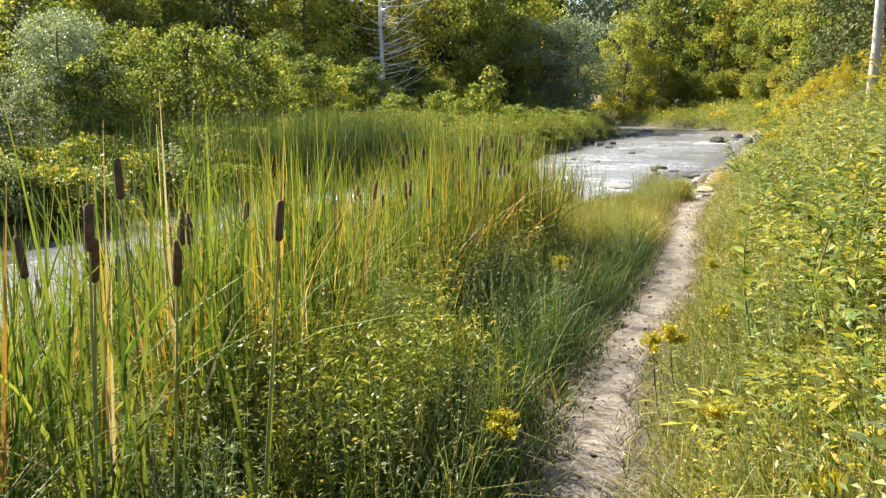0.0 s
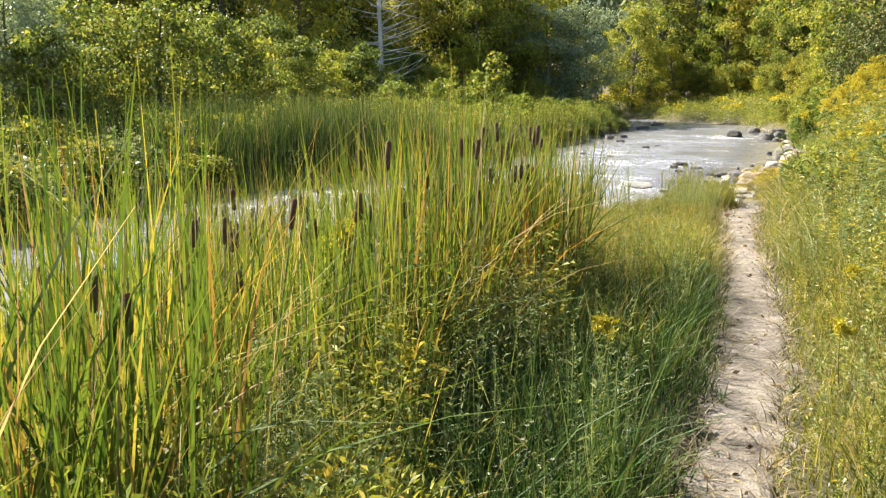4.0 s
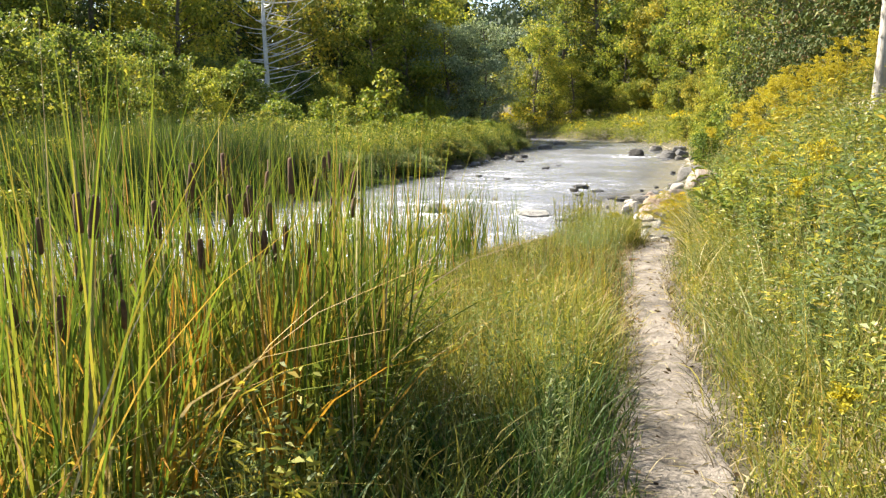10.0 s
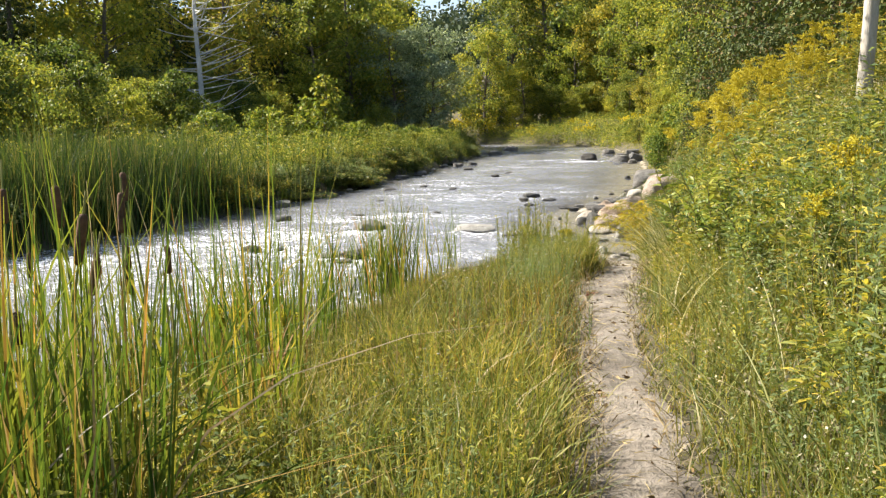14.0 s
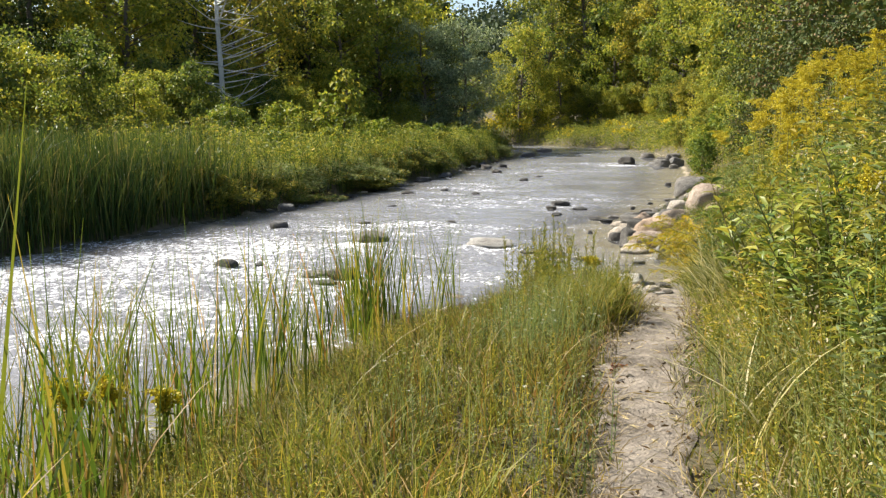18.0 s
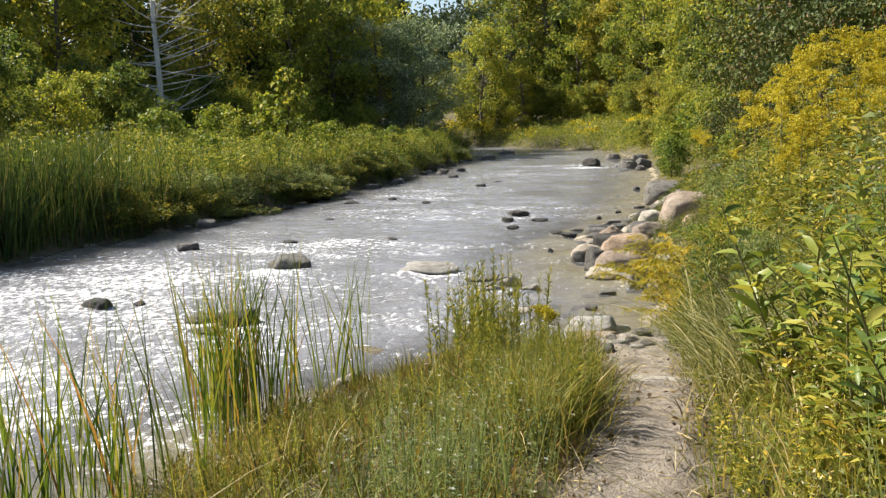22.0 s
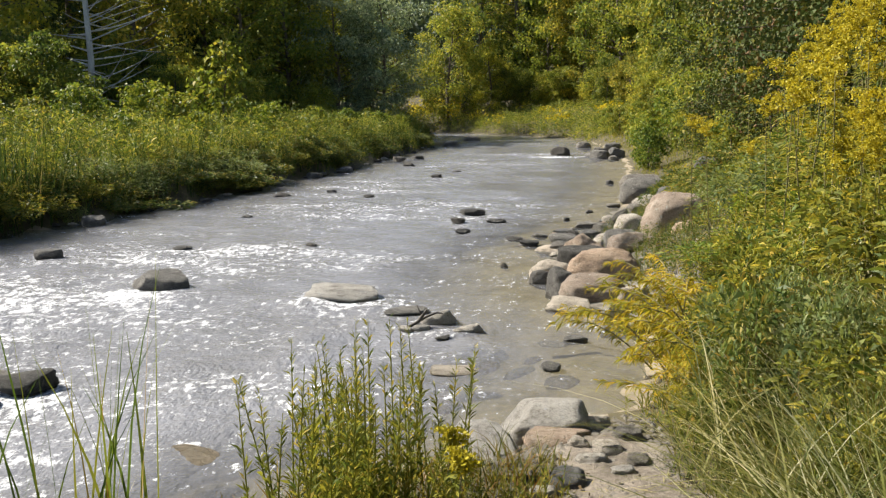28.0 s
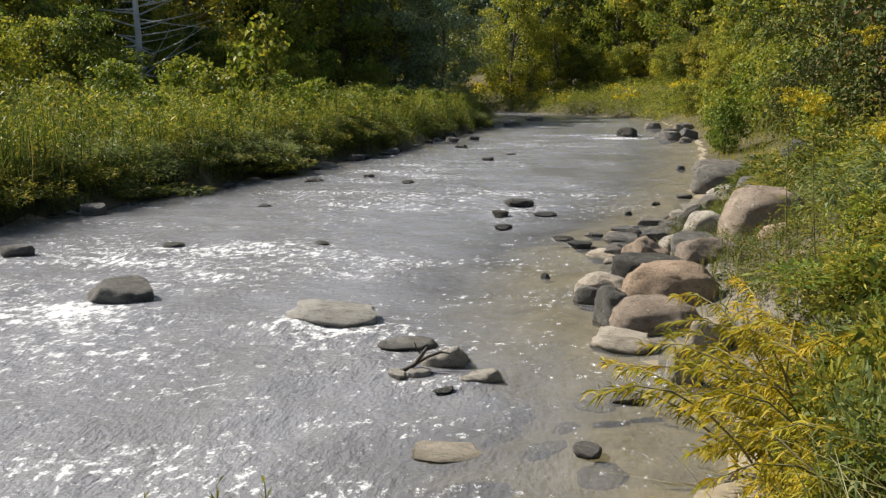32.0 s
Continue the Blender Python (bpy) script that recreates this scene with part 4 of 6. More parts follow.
LABELS = {"dark": "dark green broadleaf tree against the light", "mid": "green broadleaf tree at the forest edge",
          "gold": "yellow-green tree turning autumnal at the far bank", "silver": "silvery grey-green willow with a round crown",
          "conifer": "dark conifer added to stand for a shadowed forest gap", "shrub": "leafy shrub at the edge of the trees", "dark_shrub": "dark green shrub in the shade of the forest"}


def plant_trees(kind, spots, group):
    for i, (x, y, s) in enumerate(spots):
        tree("shrub" if "shrub" in kind else "tree", KINDS[kind][i % len(KINDS[kind])], LABELS[kind], x, y, rng.uniform(0, 360), s, group)


# left of the river: forest behind the reed bank
plant_trees("dark", [(-39, 5, 0.9), (-41, 15, 1.0), (-37, 26, 0.95), (-40, -6, 1.0), (-46, 22, 0.85), (-50, 8, 0.9), (-51, -4, 0.9), (-53, 17, 0.9), (-48, 32, 0.9), (-42, 38, 0.9), (-36, 44, 1.0),
                     (-20, 48, 1.0), (-24.5, 46, 1.0), (-33, 22, 0.9), (-14, 55, 1.1)], "trees of the left forest")
plant_trees("mid", [(-21, 43, 0.8), (-15, 47, 0.9), (-11, 52, 0.9), (-19, 52, 1.0), (-35, 10, 0.75), (-28, 27, 0.85), (-18, 38, 0.9), (-36, -1, 0.8), (-12.5, 44, 0.85), (-31, 28, 0.9), (-13.6, 41, 0.75), (-26, 20, 0.6), (-30, 36, 1.1), (-31, 14, 0.85), (-25, 36, 1.0), (-27, 41, 1.0), (-32, 30, 0.9), (-28, 22, 0.7)], "trees of the left forest")
plant_trees("gold", [(-22.5, 33, 0.95), (-17.5, 47, 0.85), (-12, 47, 0.9)], "trees of the left forest")
# conifers added as dark stand-ins for shadowed gaps between the crowns
plant_trees("conifer", [(-16, 42, 0.8), (-17.2, 45, 0.85), (-23, 39, 0.8), (-29, 33, 0.85), (-15.3, 44, 0.8), (-20.5, 37, 0.75), (-26, 31, 0.75), (-9.2, 50, 0.6)], "conifers of the left forest")
plant_trees("silver", [(-7.5, 46.5, 0.92), (-9.8, 45, 0.85), (-14.6, 2.5, 0.42), (-15.8, 4.5, 0.46)], "trees of the left forest")
plant_trees("dark_shrub", [(-15.5, 26, 0.9), (-14.5, 8, 0.95), (-16, -1.5, 1.1), (-15.5, 13, 0.95), (-18.5, 0, 1.3), (-14.5, 17, 0.8), (-21, 27, 1.2), (-23, 7, 1.2), (-24, 0, 1.1), (-19, 29, 1.0), (-18, 7, 1.1), (-13.5, 2.5, 0.7), (-22, 24, 1.1), (-24, 16, 1.2), (-16, 35, 0.9)], "shrubs below the left forest")
plant_trees("shrub", [(-19, 12, 1.0), (-20, 20, 1.05), (-17.2, 26, 0.8), (-20, 3, 1.0), (-18.2, 19.5, 0.9), (-14, 33, 0.7), (-21, -5, 1.1), (-22.5, 17.5, 1.05), (-12, 36, 0.6), (-10, 41, 0.6), (-14, 39, 1.0), (-17, 33, 0.8), (-19.5, 37, 1.1), (-15.5, 21.5, 0.7)], "shrubs below the left forest")
# beyond the far bend and on the right
# dark firs stand in for round dark trees and shadowed gaps
plant_trees("conifer", [(-5.0, 68, 0.42), (0.6, 69.5, 0.5), (6.4, 64.5, 0.5), (9, 50, 0.5)], "conifers across the far bend")
plant_trees("gold", [(2.2, 68, 0.85), (4.6, 66, 0.9), (-2.4, 66, 0.5), (13, 52, 0.9), (-1, 77, 0.9)], "trees across the far bend")
plant_trees("mid", [(-5.6, 66, 0.72), (7.2, 62, 0.85), (-8.2, 74, 0.5), (3, 80, 1.1), (11, 38, 0.8), (9.5, 30, 0.75), (16, 40, 1.1), (10, 22, 0.8), (9.6, 54, 0.9), (10, 63, 0.95)], "trees across the far bend")
plant_trees("dark", [(-11.5, 78, 0.42), (0.2, 72, 1.15), (8, 76, 1.2), (15, 66, 1.2), (14, 28, 1.0), (16, 18, 1.0), (13, 10, 1.0), (18, 50, 1.2), (20, 30, 1.2), (16, 2, 1.1), (-16, 66, 1.0), (10.5, 47, 0.85), (-3.8, 73, 0.95), (6.4, 71, 0.95), (12.5, 44, 0.9)], "trees of the right slope")
# dark shrubs added to stand for the shadowed bases of the far trees
plant_trees("dark_shrub", [(-3.6, 68.5, 0.9), (0.0, 67, 0.8), (6.2, 60, 0.9), (3.4, 65.5, 0.75), (-1.2, 66.5, 0.8), (8.6, 47, 1.0), (8.2, 38, 0.9), (-7, 70, 0.9)], "shrubs along the right bank")
plant_trees("shrub", [(5.6, 36, 0.5), (6.5, 30, 0.6), (5.8, 24, 0.55), (6.2, 19, 0.6), (6.8, 42, 0.7), (6.5, 14, 0.7), (8.5, 52, 0.9), (5.5, 62, 0.7), (2.5, 65, 0.7), (8.5, 34, 0.9), (8.5, 27, 1.0), (8, 20, 1.0), (7.8, 15, 0.9), (7.5, 9, 0.9), (8, 4, 0.9), (7.5, 58, 0.9), (-11, 71, 1.0)], "shrubs along the right bank")


def snag():
    """The dead tree: bare bleached trunk with thin drooping boughs, most of them on one side."""
    ob = new("dead_tree")
    ob.matrix_world = pose(-16.6, 31.0, float(land(-16.6, 31.0)) - 0.1, 0, 0, 0)
    r = np.random.default_rng(5)
    h = 12.0
    part("trunk", mesh_np("trunk", *tube([(0, 0, 0), (0.15, 0, 3), (0.05, 0, 6), (0.1, 0.1, 9), (0.0, 0, h)], [0.15, 0.12, 0.095, 0.07, 0.02], 9), "deadwood", True), ob)
    for i in range(112):
        z = 1.4 + 10.2 * r.uniform(0, 1) ** 0.9
        right = r.uniform() < 0.6
        a = r.normal(0, 0.95) + (0 if right else math.pi)
        ln = ((3.9 if right else 2.0) - 0.2 * abs(z - 5.0)) * r.uniform(0.2, 1.0) ** 0.8
        sag, lift = (r.uniform(-0.3, 0.6), r.uniform(-0.05, 0.25)) if right else (r.uniform(-0.25, 0.45), r.uniform(0.0, 0.2))
        t = np.linspace(0, 1, 6)
        bow = r.normal(0, 0.14)
        pts = np.stack([0.08 + np.cos(a + bow * t) * ln * t, np.sin(a + bow * t) * ln * t, z + ln * (sag * t + lift * t ** 2)], -1)
        thick = r.uniform(0.024, 0.046)
        part("branch", mesh_np("branch", *tube(pts, thick * np.array([1, 0.85, 0.7, 0.55, 0.4, 0.2]), 5), "deadwood", True), ob)
    return tagged(ob, "bare bleached dead tree with thin boughs", "dead tree")


snag()

# the pale-barked tree on the right slope, whose crown hangs over the way
big = tree_meshes(77, 11.0, 4.8, "leaf_dark", 0.24, 24000, 0.075, "pale_bark", 0.35, 0.075, (-0.15, 0.25), 0.002)
tree("tree", big, "tall tree with pale bark overhanging the bank", 3.75, 1.5, 40)

# shrubs and trees below carry the slope's shade in their leaf colour
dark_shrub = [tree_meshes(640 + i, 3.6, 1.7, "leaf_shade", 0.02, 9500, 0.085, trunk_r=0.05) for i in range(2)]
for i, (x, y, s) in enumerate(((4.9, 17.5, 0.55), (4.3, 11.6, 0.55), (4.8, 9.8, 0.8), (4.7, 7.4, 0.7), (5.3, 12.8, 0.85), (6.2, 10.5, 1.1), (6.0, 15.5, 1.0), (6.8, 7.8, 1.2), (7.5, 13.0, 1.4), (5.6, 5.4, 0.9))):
    tree("shrub", dark_shrub[i % 2], "dark green shrub, slope shade put into its leaf colour", x, y, rng.uniform(0, 360), s, "dark shrubs of the slope")

painted_shade_tree = tree_meshes(660, 11, 3.2, "leaf_shade", 0.04, 17000, 0.11)
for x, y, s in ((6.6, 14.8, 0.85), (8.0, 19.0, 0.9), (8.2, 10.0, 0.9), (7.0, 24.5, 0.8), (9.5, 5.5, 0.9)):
    tree("tree", painted_shade_tree, "dark tree above the shore, shade put into its leaves", x, y, rng.uniform(0, 360), s, "dark trees of the slope")

# ---- the sapling and bushes on the far bank ----
bush_kinds = [tree_meshes(700 + i, 2.6, 1.1, "bush", 0.05, 2600, 0.13, trunk_r=0.025) for i in range(3)]


def bush(x, y, s, label, name="bush"):
    b = tree(name, bush_kinds[rng.integers(3)], label, x, y, rng.uniform(0, 360), s)
    b["category"] = "bush"


tree("sapling", tree_meshes(730, 3.5, 0.6, "bush", 0.1, 800, 0.17, trunk_r=0.03, lift=(0.5, 1.3)), "young leafy tree rising above the far bank", -8.5, 23.5)
tree("sapling", tree_meshes(731, 2.6, 0.55, "bush", 0.1, 600, 0.16, trunk_r=0.03, lift=(0.5, 1.3)), "young leafy tree beside the taller one", -9.3, 24.2)
for x, y, s in ((-9.6, 22.6, 0.72), (-10.8, 23.4, 0.8), (-7.6, 25.6, 0.7), (-12.2, 22.0, 0.7), (-9.2, 26.5, 0.7), (-7.0, 28.5, 0.6), (-13.5, 24, 0.75), (-6.3, 31.5, 0.6), (-11.5, 18.5, 0.62), (-9.0, 18.0, 0.5), (-8.2, 20.5, 0.55), (-10.2, 16.0, 0.5), (-7.4, 22.0, 0.5), (-6.4, 26.0, 0.5), (-6.0, 29.0, 0.5), (-11.0, 13.5, 0.5), (-5.6, 34.0, 0.55), (-5.2, 37.5, 0.5), (-12.6, 15.5, 0.6), (-8.4, 27.5, 0.6)):
    bush(x, y, s, "rounded yellow-green bush among bank herbs")


for x, y, s in ((3.9, 21.5, 0.5), (4.4, 25.5, 0.55), (4.9, 30, 0.6), (5.2, 21, 0.8), (4.5, 14.4, 0.5), (4.0, 12.8, 0.4), (5.4, 35, 0.7), (5.0, 40, 0.6), (5.6, 26, 0.85), (5.0, 45, 0.6)):
    bush(x, y, s, "leafy green bush on the shore slope")


def mound_mesh(seed, mat, size, count=1500, slim=(0.35, 0.6)):
    """A low domed bush of stems and leaf clumps, one metre wide and high."""
    r = np.random.default_rng(seed)
    c = np.c_[r.normal(0, 0.22, (16, 2)), r.uniform(0.25, 0.8, 16)]
    c[:, 2] *= np.clip(1.1 - 1.3 * np.hypot(c[:, 0], c[:, 1]), 0.3, 1)
    pick = r.integers(0, 16, count)
    off = r.normal(size=(count, 3))
    off *= (r.uniform(0.3, 1, count) ** 0.5 / np.linalg.norm(off, axis=1))[:, None]
    p = c[pick] + off * (0.2, 0.2, 0.17)
    ln = size * r.uniform(0.6, 1.3, count)
    wood = [tube([(0, 0, -0.05), tuple(k * (0.4, 0.4, 0.5)), tuple(k)], [0.012, 0.009, 0.004], 4) for k in c]
    return mesh_np("stem_tangle", *join(wood), "stem"), mesh_np("foliage", *leaves(p, off + r.normal(0, 0.5, (count, 3)) + (0, 0, 0.3), ln, ln * r.uniform(*slim, count), 0.25, r), mat)


MOUNDS = {m: [mound_mesh(800 + 10 * i + j, m, s) for j in range(2)] for i, (m, s) in enumerate((("herb", 0.09), ("broad", 0.10), ("bush", 0.095), ("vine", 0.11), ("willow", 0.08), ("sage", 0.08)))}
FINE = {m: [mound_mesh(870 + 10 * i + j, m, s, 2400, (0.17, 0.34)) for j in range(2)] for i, (m, s) in enumerate((("herb", 0.08), ("broad", 0.085), ("bush", 0.075), ("vine", 0.085), ("willow", 0.07), ("sage", 0.065)))}
MOUND_SAYS = {"herb": "low yellow-green bush of leafy herbs on the bank", "broad": "low dark green bush of broad-leaved herbs on the bank", "bush": "rounded light green bush on the bank",
              "vine": "tangled bush with broad vine leaves on the bank", "willow": "low bush turning golden yellow on the bank", "sage": "pale grey-green bush on the bank"}


def mound(x, y, wide, high, mat, group, name="bush"):
    ob = new(name)
    ob.matrix_world = pose(x, y, float(land(x, y)) - 0.05, 0, 0, rng.uniform(0, 360)) @ Matrix.Diagonal((wide, wide, high, 1))
    k = (MOUNDS if name == "bush" else FINE)[mat][rng.integers(2)]
    part("stem_tangle", k[0], ob)["kind"] = "stuff"
    part("foliage", k[1], ob)
    return tagged(ob, MOUND_SAYS[mat], "bush", group)


for i in range(70):
    y = rng.uniform(-11, 5)
    mound(float(left_x(y)) - rng.uniform(0.1, 3.6), y, rng.uniform(1.0, 1.8), rng.uniform(0.8, 1.5), ("bush", "herb", "vine", "broad", "sage")[rng.integers(5)], "bushes of the far bank")
for i in range(205):
    y = rng.uniform(8, 42) if i % 2 else rng.uniform(9, 25)
    back = rng.uniform(0.15, 1) ** 1.5 * 4.2 if i < 120 else rng.uniform(0.0, 1.3)
    x = float(left_x(y)) - back
    m = ("broad", "herb", "bush", "vine", "broad", "willow", "herb", "sage")[rng.integers(8)] if back > 1.2 else ("broad", "broad", "sage", "broad", "herb")[rng.integers(5)]
    mound(x, y, rng.uniform(0.6, 1.4), rng.uniform(0.45, 1.0) * (0.8 + 0.13 * back), m, "bushes of the far bank", "bush" if back > 1.2 else "leafy_clump")


# ---- stuff: grass, reeds and herbs ----
# edge of the cattails towards the path
CAT_Y, CAT_X = [-17, -15, -13.5, -12, -11, -9, -8, -7.2, -6.5, -5, -3.5, -2.8], [-1.5, -1.25, -1.0, -1.05, -1.15, -0.85, -0.8, -0.78, -0.85, -1.05, -1.5, -2.0]


def scatter(n, x0, x1, y0, y1, keep=None, r=rng):
    p = np.stack([r.uniform(x0, x1, n), r.uniform(y0, y1, n)], -1)
    if keep is not None:
        p = p[keep(p[:, 0], p[:, 1])]
    return p


def on_land(p, sink=0.02):
    return np.c_[p, land(p[:, 0], p[:, 1]) - sink]


def off_path(x, y, gap):
    return np.abs(x - path_x(y)) - np.interp(y, PATH_Y, PATH_W) * (1 + 0.25 * wob(x * 0, y, 0.8)) > gap


u = rng.uniform


def capped(p, h):
    """Keeps the growth below the foot of the pale tree on the crest of the slope."""
    room = np.maximum(2.25 - land(p[:, 0], p[:, 1]), 0.3)
    return np.where((p[:, 1] < 1.7) & (p[:, 0] > 2.3), np.minimum(h, room * u(0.7, 1.0, len(p))), h)


def shore_low(p):
    """Growth stays low along the water past the landing."""
    return 1 - smooth(2.2, 3.4, p[:, 1]) * (1 - np.clip((p[:, 0] - right_x(p[:, 1]) - 0.3) / 2.3, 0.18, 1))


# left of the path, down to the water
p = scatter(84000, -2.6, 0.9, -16.5, 2.2, lambda x, y: (wob(x, y, 0.45) > -0.75) & (x > right_x(y) - 0.15) & (x < path_x(y)) & off_path(x, y, -0.035) & ((x < path_x(y) - 0.3) | (u(0, 1, len(x)) < 0.8)))
edge = np.clip((path_x(p[:, 1]) - p[:, 0] - 0.08) / 0.34, 0.2, 1)
h = edge * (0.42 + 0.10 * wob(p[:, 0], p[:, 1], 1.7) + 0.09 * wob(p[:, 0], p[:, 1], 0.5)) * u(0.55, 1.25, len(p)) * np.interp(p[:, 1], [-6, -4, -0.5, 1.5], [1, 0.66, 0.52, 0.42])
lush = (wob(p[:, 0] + 4, p[:, 1], 4.5) + 0.8 * (p[:, 0] > path_x(p[:, 1]) - 0.6) > 0.1) & (p[:, 1] < -6.3 + 1.3 * wob(p[:, 0], p[:, 1], 2)) | (p[:, 1] < -7.6 + wob(p[:, 0], p[:, 1], 1.2)) & (p[:, 0] > -0.9) & (wob(p[:, 0], p[:, 1], 0.7) > -0.5)
rusty = ~lush & (p[:, 1] > -3.9 + 0.9 * wob(p[:, 0], p[:, 1], 1.1)) & (u(0, 1, len(p)) < 0.82)
for sel, mat, nm, lab in ((rusty, "rust", "rusty_grass", "short rust-brown and ochre grass above the water"), (lush, "lush", "lush_grass", "lush dark green grass beside the path"), (~lush & ~rusty, "grass", "dry_grass", "yellowing grass between path and river")):
    b = on_land(p[sel])
    stuff(nm, [blades(b, np.maximum(h[sel], 0.06), u(0.005, 0.013, len(b)), u(0, 0.25, len(b)), u(0.05, 0.75, len(b)))], mat, lab, "grass")
p = scatter(7500, -2.8, 0.7, -16.5, 0.2, lambda x, y: (x > right_x(y) - 0.1) & (x < path_x(y) - 0.35 - 0.9 * ((y > -11.5) & (y < -7))))
h = (0.5 + 0.14 * wob(p[:, 0], p[:, 1], 2.0)) * u(0.6, 1.25, len(p)) * np.interp(p[:, 1], [-6, -4, 0], [1, 0.62, 0.5])
stuff("strip_herbs", herbs(on_land(p), h, 22, 0.085, 0.013, 0.8), "herb", "leafy wild herbs between path and river", "wild herbs")
p = scatter(3000, -2.4, 0.2, -15.5, -4.5, lambda x, y: (x > right_x(y)) & (x < path_x(y) - 0.4) & (wob(x, y + 7, 2.2) + 0.5 * (y < -9) > 0.3))
stuff("asters", herbs(on_land(p), u(0.4, 0.72, len(p)), 26, 0.07, 0.014, 0.8), "sage", "grey-green bushy herbs in the grass", "wild herbs")

p = scatter(9000, -3.2, 0.1, -14.5, -6.2, lambda x, y: (np.abs(x - np.interp(y, CAT_Y, CAT_X) + 0.25 + 0.2 * wob(x, y, 1.3)) < 0.55) & (x < path_x(y) - 0.7) & (wob(x, y + 3, 0.8) > -0.25))
front = wob(p[:, 0], p[:, 1] + 5, 1.6) + rng.normal(0, 0.3, len(p)) > 0
stuff("front_herbs", herbs(on_land(p[front]), u(0.3, 0.75, front.sum()), 20, 0.11, 0.032, 0.55), "herb", "broad-leaved herbs at the foot of the cattails", "wild herbs")
stuff("front_asters", herbs(on_land(p[~front]), u(0.3, 0.7, (~front).sum()), 22, 0.085, 0.022, 0.55), "sage", "grey-green bushy herbs at the foot of the cattails", "wild herbs")
p = scatter(500, -1.2, -0.3, -13.0, -11.7)
stuff("front_shoots", herbs(on_land(p), u(0.5, 0.85, len(p)), 26, 0.085, 0.02, 0.8), "lance", "bright leafy shoots in front of the cattails", "wild herbs")

# right slope
p = scatter(90000, 0.4, 4.6, -16.5, 3.5, lambda x, y: (x > path_x(y)) & off_path(x, y, 0.03) & (x > right_x(y)) & (u(0, 1, len(x)) < np.clip(1.3 - 0.75 * (x - path_x(y) - 0.2), 0.22, 1)))
edge = np.clip((p[:, 0] - path_x(p[:, 1]) - 0.12) / 0.7, 0.16, 1)
h = edge * (0.55 + 0.12 * wob(p[:, 0], p[:, 1], 1.9) + 0.12 * wob(p[:, 0], p[:, 1], 0.7)) * u(0.5, 1.25, len(p))
stuff("slope_grass", [blades(on_land(p), np.maximum(h, 0.06), u(0.005, 0.011, len(p)), u(0, 0.25, len(p)), u(0.05, 0.8, len(p)))], "grass", "tall yellowing grass on the slope", "grass")
p = scatter(10500, 0.6, 5.0, -16.5, 6.0, lambda x, y: (x > path_x(y) + 0.30 + 0.1 * wob(x, y, 0.6) + 0.6 * smooth(-1.0, 0.0, y) * (1 - smooth(2.2, 3.0, y))) & (x > right_x(y) + 0.3) & (wob(x, y, 0.75) > -0.55))
edge = np.clip((p[:, 0] - path_x(p[:, 1]) - 0.15) / 0.75, 0.26, 1) * shore_low(p)
h = edge * (1.0 + 0.16 * wob(p[:, 0], p[:, 1], 2.6) + 0.26 * wob(p[:, 0], p[:, 1], 0.75)) * u(0.55, 1.15, len(p))
h = capped(p, h)
kind = wob(p[:, 0] - 9, p[:, 1], 2.4) + rng.normal(0, 0.5, len(p))
kind = kind - 0.5 * (p[:, 1] < -2)
near = (kind > -0.35) & (p[:, 1] > -2)
fine = (kind > -0.35) & (p[:, 1] <= -2)
stuff("slope_herbs", herbs(on_land(p[near]), h[near], 26, 0.115, 0.028, 0.6), "herb", "dense yellow-green wild herbs on the slope", "wild herbs")
stuff("fine_slope_herbs", herbs(on_land(p[fine]), h[fine], 27, 0.09, 0.021, 0.65), "herb", "slender yellow-green wild herbs on the slope", "wild herbs")
stuff("slope_asters", herbs(on_land(p[kind <= -0.35]), h[kind <= -0.35] * 0.9, 26, 0.08, 0.021, 0.6), "sage", "pale grey-green wild herbs on the slope", "wild herbs")
q = rng.integers(0, len(p), 3400)
c = np.repeat(on_land(p[q]) + np.c_[rng.normal(0, 0.05, (len(q), 2)), h[q] * u(0.75, 1.08, len(q))], 6, 0)
c += rng.normal(0, 0.022, c.shape)
stuff("seed_heads", [leaves(c, rng.normal(size=c.shape) + (0, 0, 0.4), u(0.012, 0.028, len(c)), u(0.006, 0.012, len(c)), 0.1)], "fluff", "pale dry seed heads over the slope herbs", "wild herbs")
for i in range(64):
    y = rng.uniform(-15, 6.5)
    d = rng.uniform(1.15, 3.2)
    x = max(float(path_x(y)), float(right_x(y))) + d
    hi = rng.uniform(0.55, 0.9) * (0.55 if (y > 3 and d < 1.8) or (y < 1.7 and d > 1.6) else 1.0)
    mound(x, y, rng.uniform(0.7, 1.2), hi, ("herb", "broad", "vine", "herb", "sage", "bush")[rng.integers(6)], "bushes of the slope", "leafy_clump")
